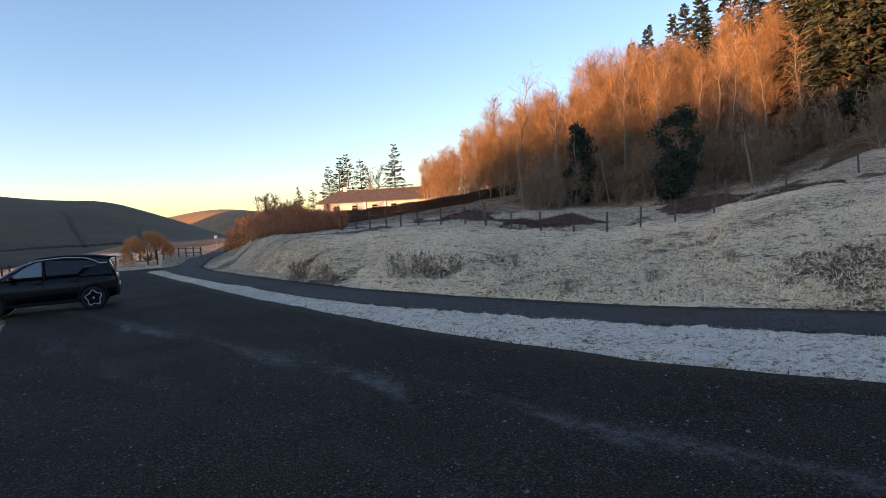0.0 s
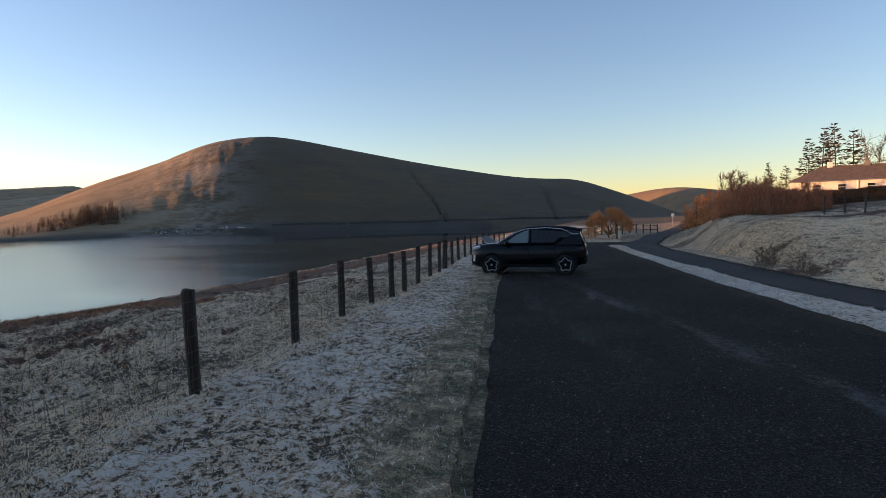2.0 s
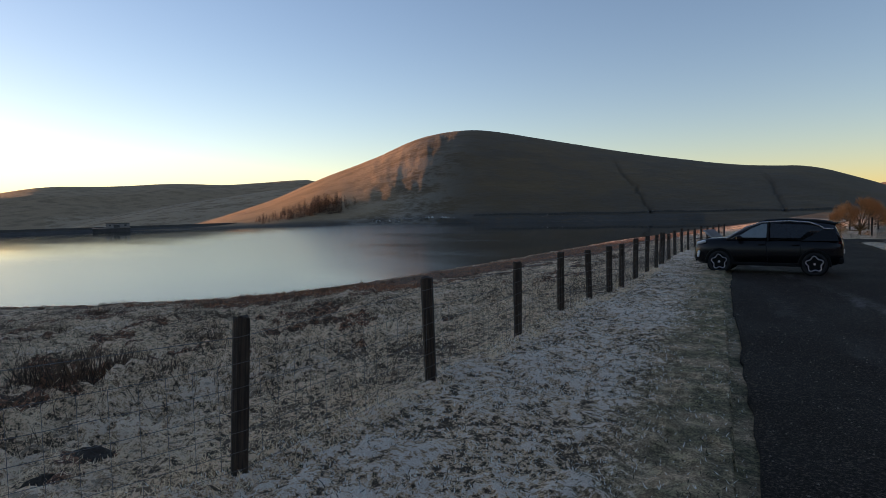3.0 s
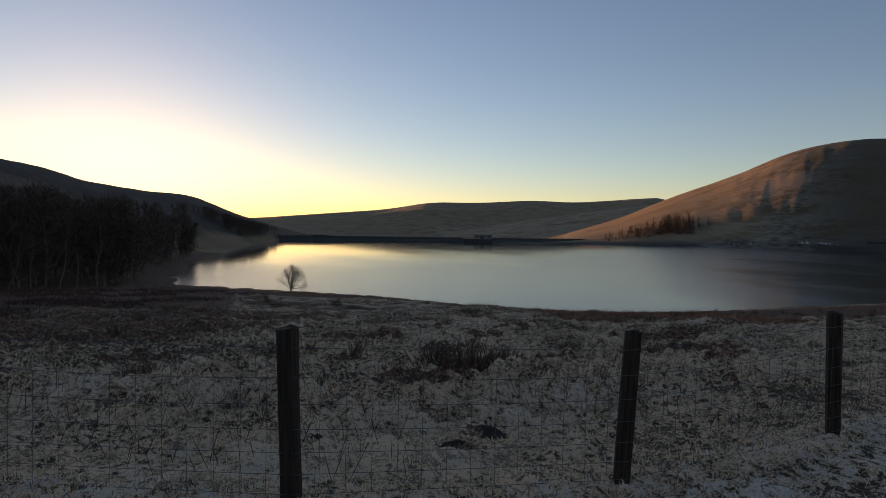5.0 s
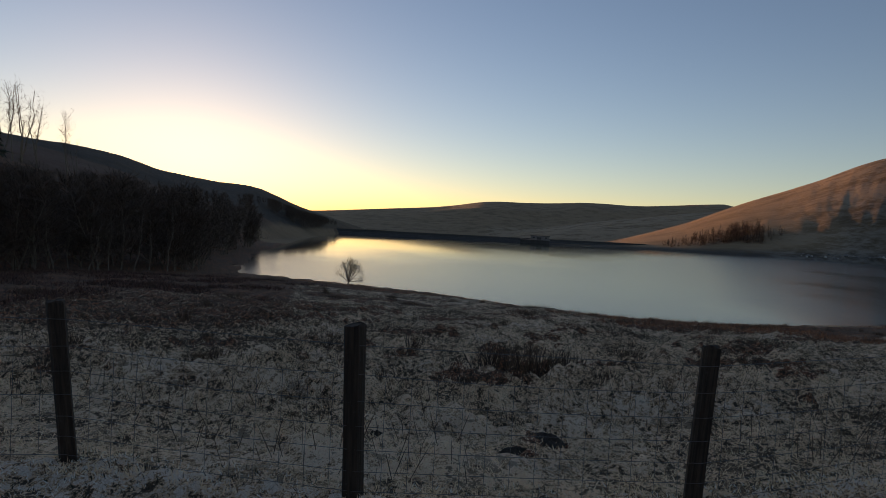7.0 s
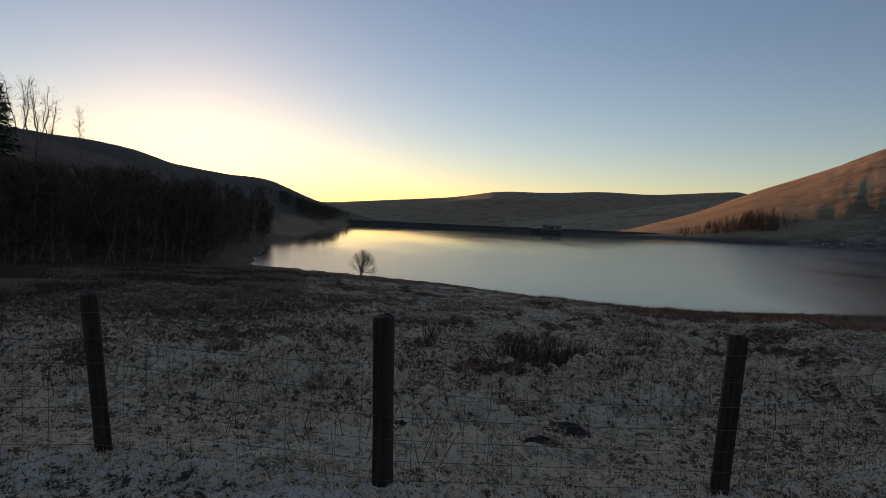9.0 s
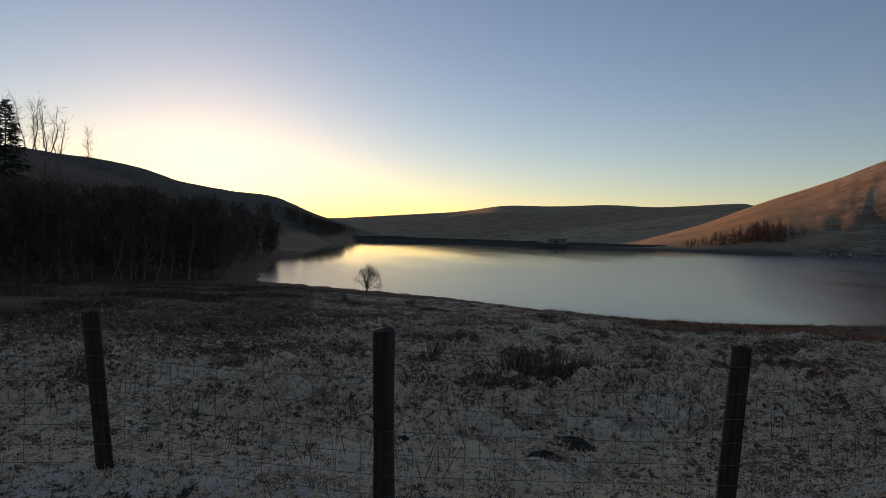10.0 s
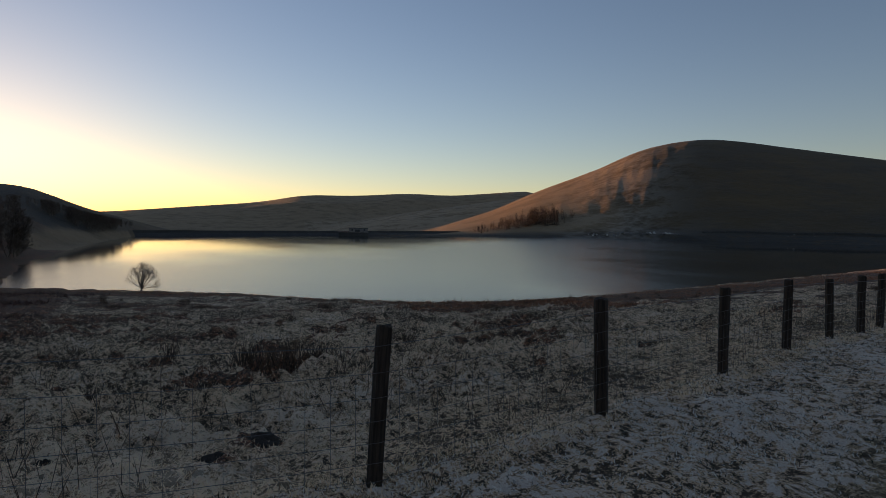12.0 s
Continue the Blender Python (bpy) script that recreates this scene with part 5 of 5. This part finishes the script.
def wheel(t, x, s):
    e = new("wheel")
    e.parent = t
    e.matrix_basis = pose(x, 0.80 * s, 0.335)
    e.empty_display_size = 0.1
    bm = bmesh.new()
    prof = [(0.245, -0.10), (0.30, -0.105), (0.33, -0.08), (0.335, 0.0), (0.33, 0.08), (0.30, 0.105), (0.245, 0.10)]
    n = 32
    rows = [[bm.verts.new((r * math.cos(2 * math.pi * k / n), w, r * math.sin(2 * math.pi * k / n))) for k in range(n)] for r, w in prof]
    for a, b in zip(rows, rows[1:] + rows[:1]):
        for k in range(n):
            bm.faces.new((a[k], a[(k + 1) % n], b[(k + 1) % n], b[k]))
    part("tyre", bm, RUBBER, e, "", True)
    bm = bmesh.new()
    tube(bm, (0, -0.03 * s, 0), (0, 0.03 * s, 0), 0.25, n=28)
    part("rim", bm, TRIM, e)
    bm = bmesh.new()
    y = 0.095 * s
    ring = []
    for k in range(60):
        a = 2 * math.pi * k / 60
        rr = 0.198 + 0.034 * math.tanh(1.4 * math.sin(5 * a + 0.4))
        ring.append((rr * math.cos(a), y, rr * math.sin(a)))
    for p, q in zip(ring, ring[1:] + ring[:1]):
        tube(bm, p, q, 0.014, n=4)
    part("rim_edging", bm, ALLOY, e, "silver five-petal edging")
    part("hub_cap", tube(bmesh.new(), (0, y - 0.02 * s, 0), (0, y + 0.008 * s, 0), 0.035, n=12), ALLOY, e)


car()


# ---- small roadside things ----
def lectern():
    x, y = -5.0, 22.9
    t = thing("information_board", "tilted grey information board on two timber legs by the fence", "sign", m=pose(x, y, ground_z(x, y), 0, 0, 75))
    for k in (-0.3, 0.3):
        part("leg", box(0.1, 0.1, 0.95, pose(k, 0, -0.05), 0.01), POST, t)
    b = part("panel", box(0.75, 0.5, 0.05, pose(0, 0, 0.95, 38, 0, 0), 0.01), METAL, t)
    part("printed_face", box(0.68, 0.42, 0.008, pose(0, -0.02, 1.0, 38, 0, 0)), STONE, b, "faded grey printed panel")


def road_sign():
    x, y = at(-4.5, 108)
    t = thing("road_sign", "small white road sign on a grey post at the bend", "sign", m=pose(x, y, ground_z(x, y), 0, 0, 4))
    bm = bmesh.new()
    tube(bm, (0, 0, -0.2), (0, 0, 1.75), 0.045, n=8)
    part("post", bm, METAL, t)
    part("face", box(0.5, 0.04, 0.5, pose(0, -0.07, 1.55), 0.01), SIGN_WHITE, t)
    x, y = at(0.35, 56)
    t = thing("gate_post", "weathered timber gate post beside the willow bush", "post", m=pose(x, y, ground_z(x, y)))
    part("shaft", box(0.11, 0.11, 1.5, pose(0, 0, -0.1), 0.015), POST, t)


lectern()
road_sign()


def far_fence():
    """Fence along the field edge over the bank, and the one behind the bend."""
    rnd = random.Random(8)
    t = thing("field_fence", "old timber post and wire fence over the frosty bank", "fence")
    azs = [-16.0, -17.4, -18.7, -20.3, -21.7, -23.4, -25.6, -28.0, -30.0, -32.4, -35.2, -38.3, -41.3, -44.3, -47.3, -50.5, -51.6, -56.0, -61.0, -65.0]
    tops = []
    for i, a in enumerate(azs):
        r = float(np.interp(a, [-65, -52, -50, -30, -15], [38, 33, 31, 33, 42]))
        x, y = at(a, r)
        z = ground_z(x, y)
        h = 1.35 if i in (8, 16) else 1.05
        p = part("post", fence_post_mesh(200 + i, 0.13 if i in (8, 16) else 0.085, h), POST_PALE, t)
        p.matrix_basis = pose(x, y, z, rnd.uniform(-4, 4), rnd.uniform(-4, 4), rnd.uniform(0, 90))
        tops.append(np.array((x, y, z)))
    for a, b in zip(tops, tops[1:]):
        for h in (0.25, 0.5, 0.75, 0.98):
            raw("wire", *bars([a + (0, 0, h)], [b + (0, 0, h)], [0.006], [0.006]), WIRE, t)
    t = thing("bend_fence", "low weathered timber fence behind the road bend", "fence")
    tops = []
    for i, a in enumerate(np.linspace(5.4, -3.2, 15)):
        r = 62 + i * 0.4
        x, y = at(float(a), r)
        z = ground_z(x, y)
        p = part("post", fence_post_mesh(300 + i, 0.13, 1.0), POST_PALE, t)
        p.matrix_basis = pose(x, y, z)
        tops.append(np.array((x, y, z)))
    for a, b in zip(tops, tops[1:]):
        for h in (0.45, 0.9):
            raw("rail", *bars([a + (0, 0, h)], [b + (0, 0, h)], [0.03], [0.03], 4), POST_PALE, t)


POST_PALE = wood_material("grey_field_post_wood", (0.06, 0.046, 0.035), (0.16, 0.125, 0.095))
far_fence()

# ---- rushes, tussocks and grass ----
def rush_clump(seed, n=110, h=0.45, spread=0.28):
    rng = np.random.default_rng(seed)
    t = thing("rush_clump", "clump of dead brown rushes in the frosty pasture", "rushes", "rush clumps")
    o = rng.normal(0, spread * 0.55, (n, 3))
    o[:, 2] = 0
    d = unit(n, rng, 0) * 0.42 + np.array([[0, 0, 1.0]]) + o * 0.9
    tagged(raw("tuft", *slips(o, d, unit(n, rng), h * rng.uniform(0.45, 1.15, n), np.full(n, 0.006)), RUSH, t), kind="stuff")
    return t


def rushes():
    rnd = random.Random(13)
    kinds = [rush_clump(i, n, h, s) for i, (n, h, s) in enumerate(((240, 0.30, 0.36), (120, 0.24, 0.2), (60, 0.34, 0.12), (180, 0.20, 0.3)))]
    spots = [(-8.4, 3.5), (-8.2, 4.0), (-8.7, 3.1), (-7.6, 1.2), (-10.5, 6.6), (-11.5, 1.0)]
    while len(spots) < 150:
        x, y = rnd.uniform(-38, -5.2), rnd.uniform(-8, 40)
        if float(lake_depth(np.array([x]), np.array([y]))[0]) < -5 and float(fence_x(y)) - x > 0.8:
            spots.append((x, y))
    for i, (x, y) in enumerate(spots):
        m = pose(x, y, ground_z(x, y) - 0.02, 0, 0, rnd.uniform(0, 360))
        ob = kinds[i % 4]
        if i < 4:
            ob.matrix_basis = m
        else:
            ob = copy_thing(ob, m)
        ob.scale = [rnd.uniform(0.6, 1.2) if i > 5 else 1.5 if i < 3 else 1.0] * 3


rushes()


def blades(name, label, x, y, length, width, material, seed, lean=0.8):
    rng = np.random.default_rng(seed)
    n = len(x)
    z = height(x, y) - 0.01
    d = unit(n, rng) * lean + np.array([[0, 0, 1.0]])
    v, f = slips(np.stack([x, y, z], 1), d, unit(n, rng), length * rng.uniform(0.5, 1.3, n), np.full(n, width))
    tagged(raw(name, v, f, material), label, "grass", kind="stuff")


def grass():
    rng = np.random.default_rng(17)
    # verge between the car park and the fence
    n = 130000
    y = -3 + 20 * rng.random(n) ** 1.7
    u = rng.random(n)
    x = fence_x(y) - 0.2 + u * (park_left(y) - 0.03 - fence_x(y) + 0.2)
    keep = (vnoise(x, y, 0.5, 3) + 0.5 * rng.random(n) > 0.0) & (rng.random(n) > 0.75 * sstep(x - park_left(y), -1.1, -0.5))
    blades("verge_grass", "short frosted grass between car park and fence", x[keep], y[keep], 0.045, 0.005, STRAW_FROST, 1, 2.8)
    # pasture below the fence
    n = 260000
    y = -7 + 26 * rng.random(n)
    x = fence_x(y) + 0.25 - 22 * rng.random(n) ** 1.8
    clump = np.maximum(vnoise(x, y, 0.45, 2), vnoise(x + 0.7 * y, y * 2.2, 1.1, 2))
    keep = (clump + 0.5 * rng.random(n) > 0.22) & (lake_depth(x, y) < -3)
    blades("pasture_grass", "tussocky frosted pasture grass below the fence", x[keep], y[keep], 0.055, 0.006, TUSSOCK, 2, 2.6)
    # thin dead stalks standing over the pasture
    n = 9000
    y = -6 + 30 * rng.random(n)
    x = fence_x(y) - 0.2 - 24 * rng.random(n) ** 1.3
    keep = (vnoise(x, y, 2.4, 2) + 0.3 * rng.random(n) > 0.18) & (lake_depth(x, y) < -3)
    blades("dead_stalks", "thin brown dead stalks standing in the pasture", x[keep], y[keep], 0.30, 0.005, RUSH, 12, 0.45)
    # ragged grass along the tarmac's edge and the middle verge
    n = 70000
    y = 1 + 41 * rng.random(n) ** 1.4
    l, r = park_right(y) - 0.05, road_mid(y) - road_half(y) + 0.05
    x = l + (r - l) * rng.random(n)
    keep = r > l
    blades("middle_verge_grass", "white frosted grass between car park and road", x[keep], y[keep], 0.045, 0.007, FROSTED, 3, 2.8)
    n = 100000
    az, r = rng.uniform(-72, -8, n), 0
    rf = np.interp(az, [-100, -64, -38, -30, -21, -15, -10, -5], [12.5, 10.9, 11.8, 13.2, 16.2, 21, 27, 37])
    r = rf - 0.3 + (31 - rf) * rng.random(n)
    x, y = -np.sin(np.radians(az)) * r, np.cos(np.radians(az)) * r
    keep = (vnoise(x, y, 1.1, 3) + 0.4 * rng.random(n) > 0.0) & (x > road_mid(y) + road_half(y) + 0.1)
    blades("bank_grass", "tufted frosty grass on the roadside bank", x[keep], y[keep], 0.10, 0.012, TUSSOCK, 4, 2.2)
    # dark peaty bracken heaps in the field behind the bank
    n = 60000
    az, r = rng.uniform(-60, -23, n), rng.uniform(33, 44, n)
    x, y = -np.sin(np.radians(az)) * r, np.cos(np.radians(az)) * r
    keep = vnoise(x, y, 3.2, 2) > 0.04
    blades("field_bracken", "dark purple-brown heaps of dead bracken in the field", x[keep], y[keep], 0.22, 0.022, HEAP, 8, 1.6)


def molehills():
    """Low mounds of dark earth in the frosty pasture."""
    for k, (x, y, w) in enumerate(((-5.35, 2.36, 0.16), (-4.98, 1.93, 0.14), (-5.45, 0.85, 0.07))):
        rng = np.random.default_rng(300 + k)
        n, m = 22, 6
        v, f = [(0, 0, w * 0.42)], []
        for i in range(1, m + 1):
            for j in range(n):
                a, q = 2 * math.pi * j / n, i / m
                rr = w * q * (1 + rng.uniform(-0.12, 0.12))
                v.append((rr * math.cos(a) * 1.25, rr * math.sin(a), w * 0.42 * (1 - q ** 1.6) + rng.uniform(-0.012, 0.012) - 0.03 * (i == m)))
        f += [(0, 1 + j, 1 + (j + 1) % n) for j in range(n)]
        for i in range(m - 1):
            f += [(1 + i * n + j, 1 + (i + 1) * n + j, 1 + (i + 1) * n + (j + 1) % n, 1 + i * n + (j + 1) % n) for j in range(n)]
        ob = raw("molehill", v, f, EARTH)
        ob.matrix_basis = pose(x, y, ground_z(x, y) - 0.015, 0, 0, 37 * k)
        tagged(ob, "low mound of dark crumbly earth in frosty grass", "molehill", "molehills")


def hill_wall():
    """A low dry-stone wall that runs along the foot of the hill across the lake."""
    rng = np.random.default_rng(91)
    rs = np.linspace(358, 420, 125)
    lines = []
    for a in np.arange(2.0, 33.0, 0.12):
        x, y = at(a, 1.0)
        z = height(x * rs, y * rs)
        r = float(rs[np.argmax(z > -1.0 + 0.25 * math.sin(a * 0.9))])
        lines.append((x * r, y * r, x, y))
    v, f = [], []
    for i, (x, y, ux, uy) in enumerate(lines):
        z, top = ground_z(x, y) - 0.3, 1.15 + rng.uniform(-0.22, 0.15)
        for o, h in ((-0.35, 0), (-0.2, top), (0.2, top + rng.uniform(-0.1, 0.1)), (0.35, 0)):
            v.append((x + ux * o, y + uy * o, z + h + 0.3 * (h > 0)))
        if i:
            b = i * 4
            f += [(b - 4 + k, b + k, b + k + 1, b - 3 + k) for k in range(3)]
    f += [(0, 1, 2, 3), tuple(len(v) - 1 - k for k in range(4))]
    tagged(raw("drystone_wall", v, f, STONE_DARK), "low dark dry-stone wall along the hill foot", "wall")


def shore_rocks():
    """Pale boulders along the foot of the hill across the lake."""
    rng = np.random.default_rng(51)
    base = np.array([[1, 0, 0], [-1, 0, 0], [0, 1, 0], [0, -1, 0], [0, 0, 0.8], [0, 0, -0.8]])
    fs = [[0, 2, 4], [2, 1, 4], [1, 3, 4], [3, 0, 4], [2, 0, 5], [1, 2, 5], [3, 1, 5], [0, 3, 5]]
    az = np.concatenate([rng.normal(40.8, 1.0, 22), rng.normal(37.0, 1.4, 16), rng.uniform(24, 45, 12)])
    for k in range(len(az)):
        r = 358 + rng.random() * 12
        x, y = at(float(az[k]), float(r))
        size = rng.uniform(0.4, 1.1) * (1.3 if k < 38 else 0.8)
        ob = raw("boulder", base * size * rng.uniform(0.6, 1.3, (6, 1)), fs, STONE if k % 3 else PALE_STONE)
        ob.matrix_basis = pose(x, y, ground_z(x, y) + size * 0.25, 0, 0, rng.uniform(0, 360))
        tagged(ob, "pale weathered boulder on the far lake shore", "rock", "boulders on the far shore")


def brambles():
    """Low brown brambles and dead bracken on the roadside bank."""
    rnd = random.Random(77)
    kinds = [bare_tree("bramble_bush", 210 + i, 0.5, SCRUB, "low brown tangled bramble on the frosty bank", 1500, 0.95, 8, 0.02, 0.006) for i in range(3)]
    for b in kinds:
        b["category"] = "bush"
    ps = [(4.6, 21.5, 1.2), (5.0, 20.2, 1.0), (4.9, 22.6, 0.9), (6.2, 15.6, 1.0), (6.8, 14.8, 1.2), (7.4, 14.4, 0.9), (6.9, 15.6, 1.0), (8.1, 10.3, 0.55), (9.6, 9.4, 0.5), (5.1, 18.6, 0.6), (8.6, 13.6, 0.6), (11.2, 8.8, 0.5)]
    plant(kinds, ps, rnd, "brambles on the bank", 0.85, 1.15)


def shore_growth():
    """Dead red-brown bracken and sedge in a band above the water's edge."""
    rng = np.random.default_rng(23)
    n = 80000
    x, y = rng.uniform(-62, -18, n), rng.uniform(2, 95, n)
    d = -lake_depth(x, y)
    keep = (d > 1.5) & (d < 19) & (vnoise(x, y, 4.5, 3) + 0.35 * rng.random(n) > 0.02 + 0.02 * np.abs(d - 7))
    u, v = rng.uniform(-42, -8, n), rng.uniform(6, 36, n)
    inside = 1.0 - ((u + 25) / 13) ** 2 - ((v - 20) / 11) ** 2 + 0.9 * vnoise(u, v, 6, 3) > 0.45 + 0.3 * rng.random(n)
    x, y = np.concatenate([x[keep], u[inside]]), np.concatenate([y[keep], v[inside]])
    blades("shore_bracken", "red-brown dead bracken along the lake shore", x, y, 0.17, 0.02, BRACKEN, 5, 1.4)


def wood_edge_growth():
    """Dark dead bracken and brambles before the lakeside wood."""
    rng = np.random.default_rng(41)
    n = 70000
    az, r = rng.uniform(80, 118, n), rng.uniform(18, 58, n)
    x, y = -np.sin(np.radians(az)) * r, np.cos(np.radians(az)) * r
    keep = (vnoise(x, y, 3.5, 3) + 0.5 * rng.random(n) > 0.55 - 0.45 * sstep(r, 22, 38) + 0.9 * (1 - sstep(az + 5 * vnoise(x, y, 5, 2), 84, 98))) & (lake_depth(x, y) < -3)
    blades("wood_edge_bracken", "dark brown dead bracken before the lakeside wood", x[keep], y[keep], 0.30, 0.02, HEAP, 9, 1.1)


def gravel():
    """Loose stones, leaves and stalks strewn over the tarmac."""
    rng = np.random.default_rng(29)
    n = 2600
    y = 0.8 + 20 * rng.random(n) ** 1.7
    l, r = park_left(y), park_right(y)
    x = l + (r - l) * rng.random(n)
    s = rng.uniform(0.003, 0.011, n) * np.where(rng.random(n) < 0.06, 1.8, 1.0)
    z = height(x, y, False) + 0.012 + s * 0.4
    o = np.array([[1, 0, 0], [-1, 0, 0], [0, 1, 0], [0, -1, 0], [0, 0, 0.7], [0, 0, -0.7]]) 
    v = np.stack([x, y, z], 1)[:, None, :] + o[None] * s[:, None, None] * rng.uniform(0.6, 1.4, (n, 6, 1))
    f = [[0, 2, 4], [2, 1, 4], [1, 3, 4], [3, 0, 4], [2, 0, 5], [1, 2, 5], [3, 1, 5], [0, 3, 5]]
    F = (np.arange(n)[:, None, None] * 6 + np.array(f)[None]).reshape(-1, 3)
    tagged(raw("gravel", v.reshape(-1, 3), F, PEBBLE), "small pale stones strewn over the tarmac", "gravel", kind="stuff")
    n = 5200
    y = 1.5 + 22 * rng.random(n) ** 1.4
    x = park_right(y) - np.abs(rng.normal(0, 0.28, n)) + 0.12
    blades("edge_litter", "dead grass and leaf litter along the tarmac edge", x, y, 0.06, 0.009, LITTER, 6, 3.0)


PEBBLE = plain("pale_pebbles", (0.16, 0.14, 0.12), 0.9, scale=30)
LITTER = leaf_material("brown_leaf_litter", (0.05, 0.032, 0.02), (0.26, 0.18, 0.11))
EARTH = plain("dark_crumbly_earth", (0.050, 0.036, 0.025), 0.95, scale=40, vary=0.5, bump=0.8)
molehills()
hill_wall()
shore_rocks()
brambles()
shore_growth()
gravel()
HEAP = leaf_material("purple_brown_bracken", (0.045, 0.020, 0.013), (0.19, 0.082, 0.052))
TUSSOCK = frost_blade_material("frosted_tussock_grass", (0.30, 0.175, 0.09), (0.99, 0.77, 0.51), 0.84)
FROSTED = leaf_material("white_frosted_grass", (0.42, 0.37, 0.30), (0.93, 0.88, 0.80), 0.9)
STRAW_FROST = frost_blade_material("blue_white_frosted_grass", (0.045, 0.038, 0.016), (0.95, 0.89, 0.78), 0.34)
wood_edge_growth()
grass()
